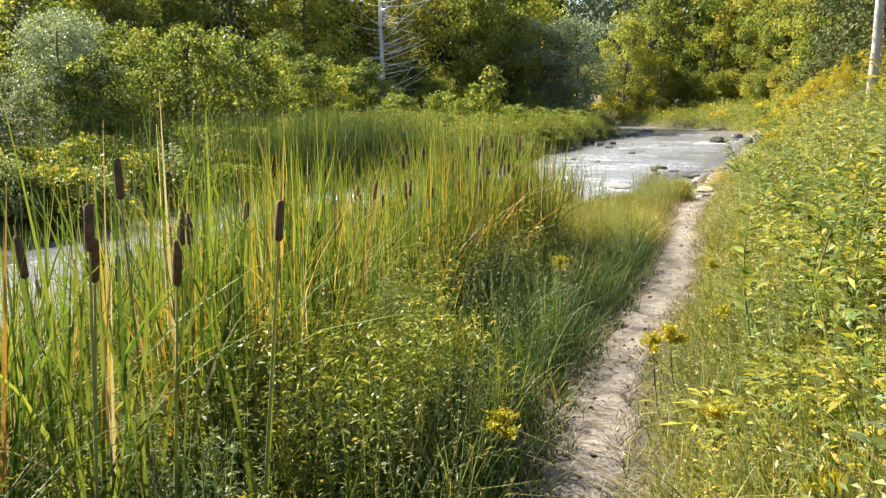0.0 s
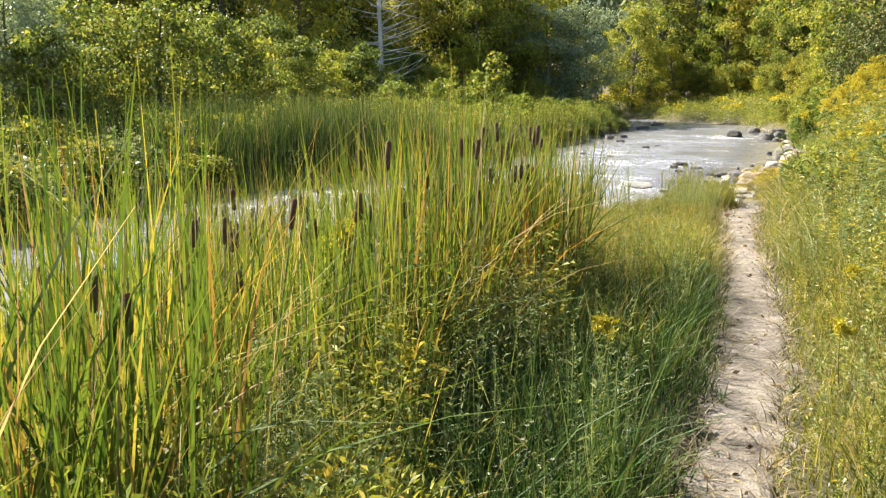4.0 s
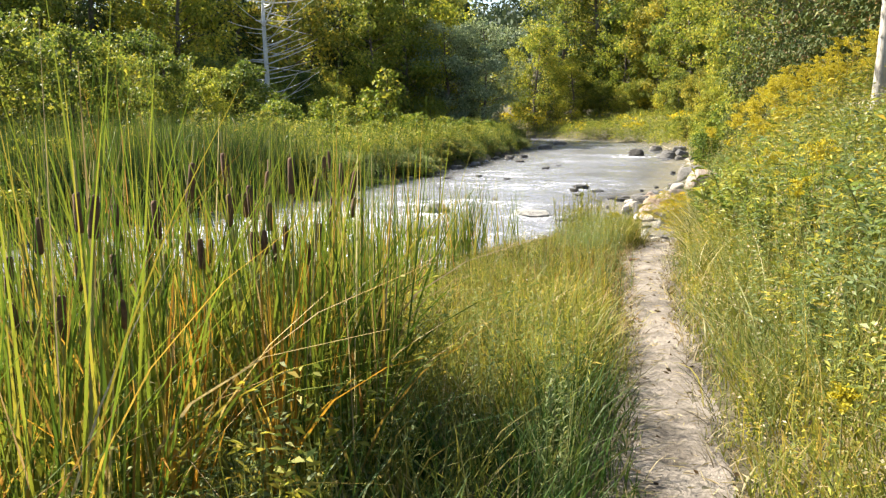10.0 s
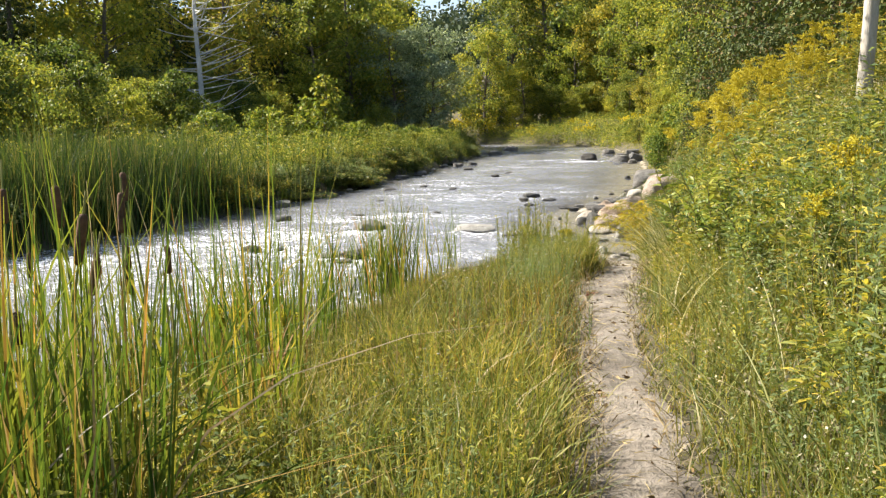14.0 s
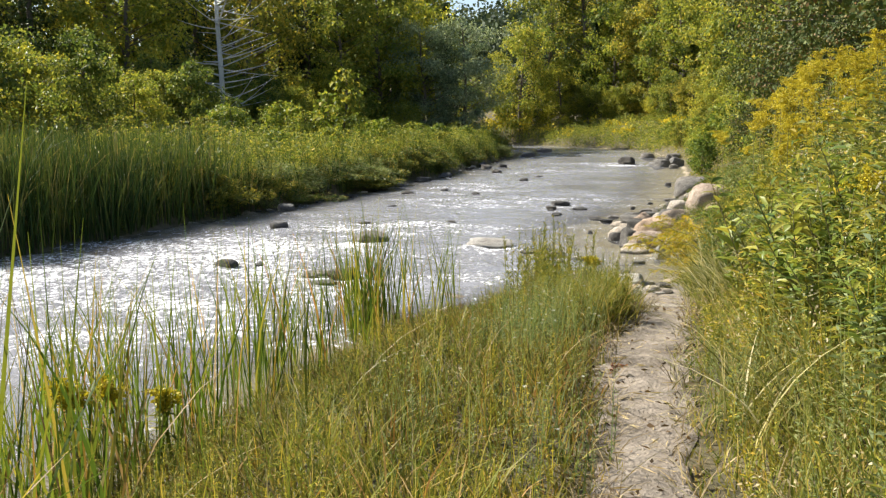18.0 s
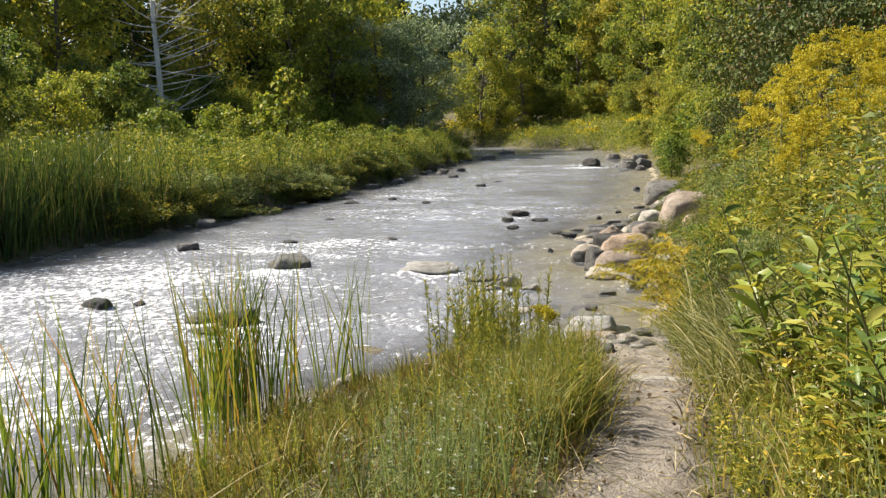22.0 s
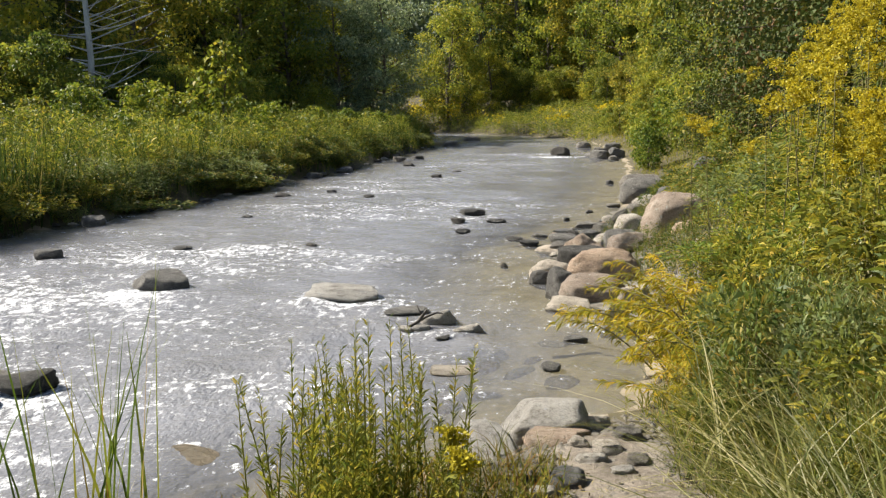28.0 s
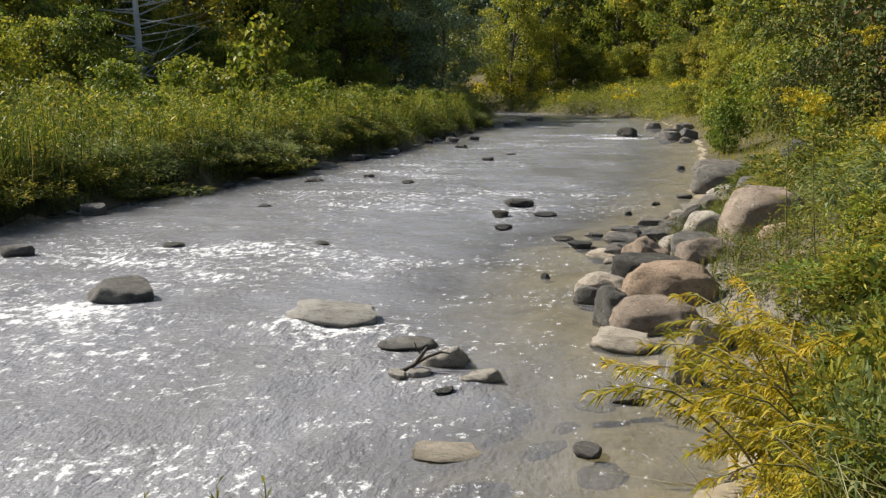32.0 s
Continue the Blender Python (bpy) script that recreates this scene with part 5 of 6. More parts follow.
for x, y, w, hi, m in ((2.3, 3.6, 0.8, 0.55, "herb"), (2.65, 4.3, 1.0, 0.65, "vine"), (2.2, 2.85, 0.9, 0.75, "broad"), (2.25, 3.3, 0.6, 0.5, "vine"), (2.5, 3.0, 0.8, 0.8, "vine"), (3.0, 5.2, 1.1, 0.75, "herb"), (2.65, 3.4, 0.9, 0.9, "herb"), (3.3, 6.3, 1.2, 0.8, "broad"),
                       (3.3, 5.4, 1.2, 1.0, "herb"), (1.98, 3.05, 0.6, 0.5, "vine"), (3.0, 4.4, 1.1, 1.0, "bush"), (3.4, 7.6, 0.9, 0.6, "vine"), (3.55, 8.7, 1.0, 0.8, "herb"),
                       (1.75, 0.9, 0.45, 0.35, "broad"), (1.95, 1.5, 0.5, 0.45, "herb"), (1.9, 2.4, 0.6, 0.5, "broad"), (1.62, 2.75, 0.45, 0.3, "herb"), (2.2, 1.9, 0.7, 0.7, "herb"), (1.8, 3.3, 0.55, 0.4, "willow"), (2.1, 0.8, 0.6, 0.6, "broad"), (1.95, 3.7, 0.6, 0.5, "bush"), (2.25, 4.6, 0.7, 0.5, "herb"), (2.1, 5.1, 0.6, 0.35, "willow"),
                       (2.45, 5.6, 0.7, 0.6, "herb"), (2.35, 4.95, 0.6, 0.6, "sage"), (2.8, 6.3, 0.7, 0.6, "bush"), (3.1, 7.1, 0.7, 0.55, "herb"),
                       (1.78, 2.35, 0.55, 1.0, "broad"), (1.95, 2.9, 0.65, 1.1, "sage"), (2.1, 3.5, 0.7, 1.0, "herb"), (2.1, 2.2, 0.65, 1.15, "sage"), (2.3, 4.2, 0.8, 1.0, "broad"), (1.85, 3.6, 0.5, 0.75, "herb"),
                       (3.2, 9.8, 1.0, 0.7, "broad"), (2.9, 10.9, 0.9, 0.5, "herb"), (3.6, 7.0, 1.1, 0.9, "bush"), (3.0, 5.9, 0.7, 0.5, "herb"),
                       (3.35, 9.3, 0.7, 0.5, "vine"), (3.0, 12.0, 1.0, 0.7, "broad"), (3.4, 13.4, 1.1, 0.7, "herb")):
    mound(x, y, w, hi, m, "bushes of the slope", "leafy_clump")
for i in range(10):
    y = rng.uniform(-13.6, -10.9)
    mound(min(np.interp(y, CAT_Y, CAT_X) + rng.uniform(0.1, 0.7), float(path_x(y)) - 0.75), y, rng.uniform(0.4, 0.65), rng.uniform(0.5, 0.85), ("sage", "herb")[i % 2], "leafy clumps beside the cattails", "leafy_clump")
# long grass hanging over in tussocks
c = np.array([(max(float(path_x(y)), float(right_x(y))) + rng.uniform(0.4, 1.35), y) for y in np.r_[rng.uniform(-15, -2, 11), rng.uniform(-0.3, 2.5, 46)]])
p = np.repeat(c, 60, 0) + rng.normal(0, 0.11, (len(c) * 60, 2))
stuff("hanging_grass", [blades(on_land(p), u(0.3, 0.8, len(p)), u(0.005, 0.013, len(p)), u(0.05, 0.5, len(p)), u(0.3, 1.25, len(p)), 6)], "haulm", "long bleached grass arching over in tussocks", "grass")
p = scatter(20000, 1.0, 9.0, 3.0, 48, lambda x, y: (x > right_x(y) + 0.25 + 1.95 * smooth(4.4, 5.6, y) * (1 - smooth(12, 15, y))) & (x < right_x(y) + 5.5) & (wob(x, y, 1.1) > -0.5))
stuff("bank_herbs", herbs(on_land(p), np.clip((p[:, 0] - right_x(p[:, 1])) / 2.2, 0.3, 1) * (0.65 + 0.2 * wob(p[:, 0], p[:, 1], 3)) * u(0.6, 1.2, len(p)), 8, 0.17, 0.027, 1.0), "herb", "wild herbs on the right bank", "wild herbs")

p = scatter(9000, 1.5, 4.2, 4.3, 15, lambda x, y: (x > right_x(y) + 0.6 + 0.25 * wob(x, y, 0.9)) & (wob(x, y, 0.6) > -0.5))
stuff("shore_grass", [blades(on_land(p), u(0.08, 0.3, len(p)), u(0.006, 0.012, len(p)), u(0, 0.4, len(p)), u(0.1, 0.9, len(p)), 3)], "grass", "thin low grass between the stones of the shore", "grass")
p = scatter(3200, 1.5, 4.2, 4.3, 12, lambda x, y: (x > right_x(y) + 0.8 + 0.25 * wob(x, y, 0.9)))
stuff("shore_herbs", herbs(on_land(p), u(0.10, 0.30, len(p)), 14, 0.12, 0.03, 0.6), "broad", "low leafy herbs between the stones of the shore", "wild herbs")
# cattails in the shallows left of the path


def cat_area(x, y):
    return (x > right_x(y) - np.interp(y, [-9, -7], [1.2, 2.0]) + 0.5 * wob(x, y, 3.1)) & (x < np.interp(y, CAT_Y, CAT_X) + 0.25 * wob(x, y, 1.6)) & (wob(x, y + 2, 2.2) > -0.95) & (y < -2.6) & (rng.uniform(0, 1, len(x)) < np.interp(y, [-11.9, -11.2, -10, -9.2, -6.8, -5.3, -4.3], [1.2, 0.6, 0.8, 1, 1, 0.34, 0.13]))


p = scatter(38000, -5.6, -0.2, -16.8, -2.6, cat_area)
h = (1.40 + 0.16 * wob(p[:, 0], p[:, 1], 2.5)) * u(0.55, 1.12, len(p)) * np.interp(p[:, 1], [-13, -11, -10, -7, -5.5, -3], [0.93, 1, 1.1, 1.1, 1.0, 0.78])
h = np.where(u(0, 1, len(p)) < 0.005, h * 1.3, h)
stuff("cattail_leaves", [blades(on_land(p), h, u(0.008, 0.017, len(p)), u(0, 0.15, len(p)), u(0, 1, len(p)) ** 4 * 0.9, 6)], "reed", "dense green and ochre cattail leaves in the shallows", "cattails")
p = scatter(1700, -3.4, -0.9, -14.9, -10.9, lambda x, y: (x < np.interp(y, CAT_Y, CAT_X)) & (wob(x, y, 0.9) > -0.3))
stuff("tall_cattail_leaves", [blades(on_land(p), u(1.15, 1.75, len(p)), u(0.015, 0.027, len(p)), u(0, 0.14, len(p)), u(0, 1, len(p)) ** 4 * 0.9, 6)], "reed", "tall green cattail leaves near the path", "cattails")
p = np.concatenate([np.array(c) + rng.normal(0, s, (n, 2)) for c, s, n in (((-1.63, 0.75), 0.13, 150), ((-1.5, 0.5), 0.2, 60), ((-0.97, 1.3), 0.10, 30), ((-1.25, 1.0), 0.12, 20),
                    ((-1.85, -1.9), 0.16, 60), ((-2.25, -2.4), 0.25, 110), ((-1.75, -1.2), 0.2, 70), ((-1.5, -0.6), 0.3, 60), ((-2.0, -3.0), 0.4, 150), ((-1.9, -0.4), 0.3, 30))])
stuff("shore_reeds", [blades(on_land(p), u(0.75, 1.35, len(p)), u(0.009, 0.017, len(p)), u(0, 0.14, len(p)), u(0, 0.25, len(p)), 4)], "reed", "thin reeds along the water's edge", "reeds")

# far (left) bank
p = scatter(90000, -15, -3.5, -14, 44, lambda x, y: (x < left_x(y) + 0.12 * (y < 9)) & (x > left_x(y) - 4.5) & (wob(x, y, 0.9) > -0.45) & (u(0, 1, len(x)) < np.interp(y, [-4, 2, 4.5, 9.5, 13, 24], [0.04, 0.12, 1.0, 0.9, 0.25, 0.08])))
h = (1.5 + 0.15 * wob(p[:, 0], p[:, 1], 3.0)) * u(0.6, 1.15, len(p)) * np.interp(p[:, 1], [6, 14], [1, 0.8]) * np.clip((left_x(p[:, 1]) - p[:, 0]) / 0.8 + 0.6, 0.6, 1)
stuff("bank_reeds", [blades(on_land(p), h, u(0.016, 0.032, len(p)), u(0, 0.13, len(p)), u(0, 0.35, len(p)), 4)], "darkreed", "tall dark green reeds on the far bank", "reeds")
p = scatter(20000, -12, -6, -3, 11, lambda x, y: (x < left_x(y) + 0.12) & (x > left_x(y) - 1.7) & (u(0, 1, len(x)) < np.interp(y, [1.5, 4, 8, 11.5], [0.08, 1, 1, 0.12])))
stuff("edge_reeds", [blades(on_land(p), u(1.0, 1.75, len(p)), u(0.014, 0.028, len(p)), u(0, 0.12, len(p)), u(0, 1, len(p)) ** 3 * 0.6, 4)], "darkreed", "dense dark reeds standing along the far water's edge", "reeds")
p = scatter(37000, -14, -3.5, 2, 44, lambda x, y: (x < left_x(y) - 0.02 + 0.15 * wob(x, y, 0.8)) & (x > left_x(y) - 6) & (u(0, 1, len(x)) < np.interp(y, [2, 8, 12], [0.25, 0.6, 1])))
h = (1.0 + 0.16 * wob(p[:, 0], p[:, 1], 3.4) + 0.14 * wob(p[:, 0], p[:, 1], 1.3)) * u(0.6, 1.15, len(p)) * np.clip((left_x(p[:, 1]) - p[:, 0]) / 1.4 + 0.35, 0.4, 1)
far_kind = wob(p[:, 0] + 5, p[:, 1], 2.9) + rng.normal(0, 0.4, len(p)) > 0.2
stuff("far_bank_shade_herbs", herbs(on_land(p[far_kind]), h[far_kind], 10, 0.17, 0.042, 0.8), "bank", "green leafy herbs on the far bank", "wild herbs")
p, h = p[~far_kind], h[~far_kind]
stuff("far_bank_herbs", herbs(on_land(p), h, 11, 0.17, 0.034, 0.9), "bank", "yellow-green wild herbs on the far bank", "wild herbs")
p = scatter(9500, -26, -8, -14, 40, lambda x, y: (x < left_x(y) - 4) & (x > left_x(y) - 14))
stuff("back_meadow", herbs(on_land(p), u(0.7, 1.3, len(p)), 7, 0.2, 0.045, 0.9), "darkreed", "rough green growth between bank and forest", "undergrowth")
# shadow along the waterline, put in as a strip of dark lush herbs
p = scatter(16000, -11, -3.5, -8, 43, lambda x, y: (x < left_x(y) + 0.1) & (x > left_x(y) - 1.1 - 0.4 * wob(x, y, 2.0)))
stuff("bank_foot_herbs", herbs(on_land(p), u(0.3, 0.75, len(p)), 9, 0.14, 0.04, 0.7), "lush", "dark green herbs standing for shade along the far bank foot", "wild herbs")
# meadow across the far bend
p = scatter(34000, -16, 14, 43, 72, lambda x, y: (x > right_x(y) - 0.3) & (x < right_x(y) + 9))
stuff("far_meadow", herbs(on_land(p), u(0.35, 0.85, len(p)) * (1 + 0.25 * wob(p[:, 0], p[:, 1], 3)), 6, 0.24, 0.075, 0.9), "bank", "sunlit meadow across the far bend", "meadow")
p = scatter(9000, -9, 9, 50, 70, lambda x, y: (x > right_x(y) + 0.3) & (x < right_x(y) + 6) & ((x < -4.5) | (wob(x, y, 6.0) > 0.6)))
b = on_land(p)
b[:, 2] += np.where(p[:, 0] < -4.5, u(0.7, 1.5, len(p)), u(0.5, 0.95, len(p)))
stuff("far_goldenrods", [leaves(b, rng.normal(size=(len(p), 3)) + (0, 0, 1.0), u(0.15, 0.3, len(p)), u(0.1, 0.18, len(p)))], "yellow", "bright yellow goldenrods across the far bend", "goldenrod")

# rough growth behind the start and above the slope
p = np.concatenate([scatter(3800, 4.4, 16, -26, 8), scatter(3600, -3.0, 4.8, -30, -16.2, lambda x, y: (x > right_x(y)) & off_path(x, y, 0.1)), scatter(3000, -26, -9, -30, -13, lambda x, y: x < left_x(y))])
stuff("rough_growth", herbs(on_land(p), u(0.5, 1.1, len(p)), 7, 0.2, 0.05, 0.9), "herb", "rough yellow-green growth on the slope and banks", "undergrowth")
# wooded hill behind
n = 90000
ang, dist = rng.normal(0.0, 0.55, n), rng.uniform(85, 200, n)
p = np.stack([-10 - np.sin(ang) * dist, np.cos(ang) * dist], -1)
cl = p + 3.0 * np.stack([wob(p[:, 0], p[:, 1], 23), wob(p[:, 1], p[:, 0], 19)], -1)
b = np.c_[p, land(cl[:, 0], cl[:, 1]) + rng.uniform(0.2, 1, n) ** 0.6 * (9 + 2.5 * wob(p[:, 0], p[:, 1], 7))]
stuff("far_woods", [leaves(b, rng.normal(size=(n, 3)), rng.uniform(0.5, 1.15, n), rng.uniform(0.35, 0.8, n))], "hill", "dark wooded hill beyond the river", "woods")

# dry litter on the path and bent straws in the grass
p = scatter(6000, -0.2, 1.7, -16, 2.0, lambda x, y: np.abs(x - path_x(y)) < np.interp(y, PATH_Y, PATH_W) * 1.6)
b = np.c_[p, land(p[:, 0], p[:, 1]) + 0.022]
a = u(0, 2 * np.pi, len(p))
stuff("path_litter", [leaves(b, np.stack([np.cos(a), np.sin(a), 0.02 + 0 * a], -1), u(0.02, 0.13, len(p)), u(0.003, 0.009, len(p)), 0.0)], "straw", "dry straws and twigs trodden into the path", "litter")
p = scatter(16000, -0.3, 1.7, -15, 1.2, lambda x, y: (np.abs(path_x(y) - x - np.interp(y, PATH_Y, PATH_W) - 0.06) < 0.11) | (np.abs(x - path_x(y) - np.interp(y, PATH_Y, PATH_W) - 0.03) < 0.06))
stuff("trodden_thatch", [blades(np.c_[p, land(p[:, 0], p[:, 1]) + 0.012], u(0.05, 0.17, len(p)), u(0.004, 0.009, len(p)), u(0.2, 1.2, len(p)), u(0.3, 1.3, len(p)), 3)], "thatch", "grey-brown trodden dead grass along the path", "dry grass")
p = scatter(2600, -0.4, 1.8, -16, 2.0, lambda x, y: (np.abs(np.abs(x - path_x(y)) - np.interp(y, PATH_Y, PATH_W)) < 0.14) | (u(0, 1, len(x)) < 0.12) & (np.abs(x - path_x(y)) < 0.3))
b = np.c_[p, land(p[:, 0], p[:, 1]) + 0.026]
stuff("path_crumbs", [leaves(b, np.c_[rng.normal(size=(len(p), 2)), u(0, 0.35, len(p))], u(0.015, 0.05, len(p)), u(0.008, 0.025, len(p)), 0.1)], "crumb", "dark brown dead leaves and crumbs along the path", "litter")
p = scatter(600, -4.5, 5.0, -16, 2.0, lambda x, y: (np.abs(x - path_x(y)) > 0.35) & (x > right_x(y) - 1.5))
stuff("bent_straws", [blades(on_land(p), u(0.25, 0.65, len(p)), u(0.005, 0.011, len(p)), u(0.1, 0.5, len(p)), u(0.5, 1.3, len(p)), 5)], "straw", "bent dry straws among the green", "dry grass")

# ---- plants that stand out ----


def cattail_kind(seed):
    """One cattail: three leaves, a stalk and its brown velvet head."""
    r = np.random.default_rng(seed)
    ob = new("cattail")
    tall = r.uniform(1.05, 1.42)
    lean = r.normal(0, 0.09, 2)
    pts = np.array([(lean[0] * t, lean[1] * t, t * tall) for t in np.linspace(0, 1, 5)])
    part("stalk", mesh_np("stalk", *tube(pts, [0.006, 0.006, 0.005, 0.004, 0.003], 5), "stalk", True), ob)
    top = pts[-2] + (pts[-1] - pts[-2]) * 0.45
    d = (pts[-1] - pts[-2]) / np.linalg.norm(pts[-1] - pts[-2])
    ln = r.uniform(0.085, 0.13)
    part("seed_head", mesh_np("seed_head", *tube([top + d * ln * k for k in (-0.02, 0.0, 0.06, 0.5, 0.94, 1.0, 1.02)], [0.003, 0.008, 0.0118, 0.0128, 0.0118, 0.008, 0.002], 9), "head", True), ob, "dark brown velvety head")
    for i in range(3):
        v, f = blades(np.array([[r.normal(0, 0.015), r.normal(0, 0.015), 0]]), np.array([r.uniform(1.0, 1.65)]), np.array([r.uniform(0.014, 0.022)]), np.array([r.uniform(0.02, 0.14)]), np.array([r.uniform(0, 0.3)]), 6, r)
        part("leaf", mesh_np("leaf", v, f, "reed"), ob)
    return tagged(ob, "cattail with a brown head among green leaves", "cattail", "cattails in the shallows")


def spread(kinds, spots, s0=0.9, s1=1.1, sink=0.02):
    """Sets the first plants of each kind at the first places and copies at the rest."""
    for i, (x, y) in enumerate(spots):
        k = kinds[i % len(kinds)]
        m = pose(x, y, float(land(x, y)) - sink, rng.normal(0, 3), rng.normal(0, 3), rng.uniform(0, 360)) @ Matrix.Scale(rng.uniform(s0, s1), 4)
        if i < len(kinds):
            k.matrix_basis = m
        else:
            o = copy_thing(k, m)
            o.matrix_basis = m


p = scatter(10000, -5.0, -0.2, -16.8, -2.6, cat_area)
stuff("dead_cattail_leaves", [blades(on_land(p), u(0.3, 1.0, len(p)), u(0.008, 0.018, len(p)), u(0, 0.3, len(p)), u(0, 0.6, len(p)), 4)], "ochre", "dry ochre cattail leaves between the green", "cattails")
spots = scatter(5200, -4.0, -0.3, -14.2, -4.6, lambda x, y: cat_area(x, y) & (u(0, 1, len(x)) < np.interp(y, [-15, -11, -9.5, -8, -4.2], [0.2, 0.35, 0.8, 1, 0.9])) & (x < np.interp(y, CAT_Y, CAT_X) - np.interp(y, [-9.5, -8.3, -5.5, -4.8], [0.45, 0.12, 0.12, 0.45])) & ((y > -10.8) | (x < -2.6)) & (x < path_x(y) - 1.5))[:262]
spots = np.concatenate([spots[:-7], np.array([(-1.65, -12.0), (-1.8, -11.7), (-2.05, -11.5), (-1.45, -12.4), (-1.95, -12.2), (-1.7, -12.6), (-2.3, -11.9)])])
spread([cattail_kind(900 + i) for i in range(9)], spots, 0.85, 1.15)
# the tallest ones, close beside the path
spots = [(-0.99, -8.27), (-0.95, -8.44), (-1.04, -7.85), (-1.21, -7.5), (-1.08, -7.63), (-1.17, -7.47), (-0.93, -7.68), (-0.96, -7.45), (-0.9, -7.42), (-0.85, -7.69), (-1.14, -7.01), (-0.99, -6.93), (-1.15, -6.89), (-1.24, -7.3), (-1.2, -7.85),
         (-1.74, -11.97), (-1.42, -12.08), (-1.58, -11.82), (-1.27, -12.39), (-1.36, -12.52), (-1.34, -11.3), (-1.33, -10.61), (-1.21, -10.23), (-1.5, -10.9), (-1.45, -10.4), (-1.6, -11.2)]
spread([cattail_kind(920 + i) for i in range(5)], spots, 0.9, 1.04)
spread([cattail_kind(930 + i) for i in range(3)], [(-1.27, -13.35), (-1.06, -13.57), (-1.2, -13.03), (-1.27, -12.6), (-0.67, -13.2), (-0.98, -13.65), (-0.85, -13.45)], 1.06, 1.18)
p = scatter(480, -2.7, -0.95, -9.2, -6.3, lambda x, y: (x < np.interp(y, CAT_Y, CAT_X)) & (wob(x, y, 0.7) > -0.4))
stuff("broad_cattail_leaves", [blades(on_land(p), u(0.95, 1.5, len(p)), u(0.014, 0.025, len(p)), u(0, 0.16, len(p)), u(0, 1, len(p)) ** 4 * 1.1, 7)], "reed", "broad green cattail leaves, some bent over", "cattails")
p = np.repeat(np.array([(-1.02, -8.35), (-1.2, -7.7), (-0.85, -7.9), (-0.95, -7.3), (-1.35, -8.3), (-1.5, -12.1), (-1.9, -11.7), (-1.3, -12.7)]), 26, 0)
p = p + rng.normal(0, 0.06, p.shape)
stuff("orange_cattail_leaves", [blades(on_land(p), u(0.75, 1.25, len(p)), u(0.012, 0.022, len(p)), u(0, 0.16, len(p)), u(0, 1, len(p)) ** 3 * 0.7, 5)], "amber", "cattail leaves turned orange in autumn", "cattails")


def goldenrod_kind(seed, tall, plume=0.15):
    r = np.random.default_rng(seed)
    ob = new("goldenrod")
    pts = np.array([(0.05 * math.sin(2 * t), 0.04 * t, t * tall) for t in np.linspace(0, 1, 6)])
    part("stem", mesh_np("stem", *tube(pts, [0.005, 0.005, 0.004, 0.004, 0.003, 0.001], 5), "stem", True), ob)
    n = int(60 * tall)
    t = r.uniform(0.12, 0.97, n)
    b = np.stack([np.interp(t, np.linspace(0, 1, 6), pts[:, k]) for k in range(3)], -1)
    az = r.uniform(0, 2 * np.pi, n)
    s = (1.1 - 0.6 * t) * r.uniform(0.7, 1.2, n)
    part("foliage", mesh_np("foliage", *long_leaves(b, np.stack([np.cos(az), np.sin(az), r.uniform(0.1, 0.8, n)], -1), 0.11 * s, 0.018 * s, 0.5, r), "herb"), ob)
    arms = []
    for i in range(11):
        a, ln = r.uniform(0, 2 * np.pi), plume * r.uniform(0.4, 1.0)
        o = pts[-1] - (0, 0, plume * 0.9 * i / 11)
        m = 52
        q = r.uniform(0, 1, m)
        c = o + np.stack([np.cos(a) * ln * q, np.sin(a) * ln * q, ln * (0.7 * q - 0.5 * q * q)], -1) + r.normal(0, 0.008, (m, 3))
        arms.append(leaves(c, r.normal(size=(m, 3)) + (0, 0, 0.5), r.uniform(0.012, 0.024, m), r.uniform(0.008, 0.014, m), 0.1, r))
    part("flower_plume", mesh_np("flower_plume", *join(arms), "yellow"), ob, "bright yellow plume")["kind"] = "stuff"
    return tagged(ob, "goldenrod in yellow flower on the slope", "goldenrod", "goldenrods of the slope")


spots = scatter(1500, 1.4, 5.5, -15, 8, lambda x, y: (x > path_x(y) + 0.9) & (x > right_x(y) + 1.0) & (u(0, 1, len(x)) < np.clip(0.1 + 0.25 * (x - 1.2), 0, 1)) & ((x < 2.4) | (y > 1.9)) & ((y > -5) | (u(0, 1, len(x)) < 0.25)))[:70]
spots = np.concatenate([spots, np.stack([rng.uniform(3.0, 3.9, 26), rng.uniform(1.9, 4.2, 26)], -1), np.stack([rng.uniform(3.4, 4.3, 20), rng.uniform(2.6, 4.8, 20)], -1), np.stack([rng.uniform(2.4, 3.1, 18), rng.uniform(2.4, 4.2, 18)], -1)])
spread([goldenrod_kind(950 + i, (1.0, 1.25, 1.4, 1.15)[i]) for i in range(4)], spots, 0.85, 1.15)
# a tall stand above the stone heap
stand = [goldenrod_kind(970 + i, 1.4, 0.17) for i in range(3)]
for k in stand:
    tagged(k, "tall goldenrod in full yellow flower above the stones", group="tall goldenrods above the stone heap")
for i in range(28):
    s = rng.uniform(0, 1) ** 0.8
    x, y = 2.4 + 1.5 * s + rng.normal(0, 0.13), 4.1 + 2.4 * s + rng.normal(0, 0.3)
    g = float(land(x, y)) - 0.02
    m = pose(x, y, g, rng.normal(0, 4), rng.normal(0, 4), rng.uniform(0, 360)) @ Matrix.Scale(np.clip((2.3 + 0.75 * s - rng.uniform(0, 0.4) - g) / 1.42, 0.5, 1.25), 4)
    k = stand[i % 3]
    if i > 2:
        k = copy_thing(k, m)
    k.matrix_basis = m
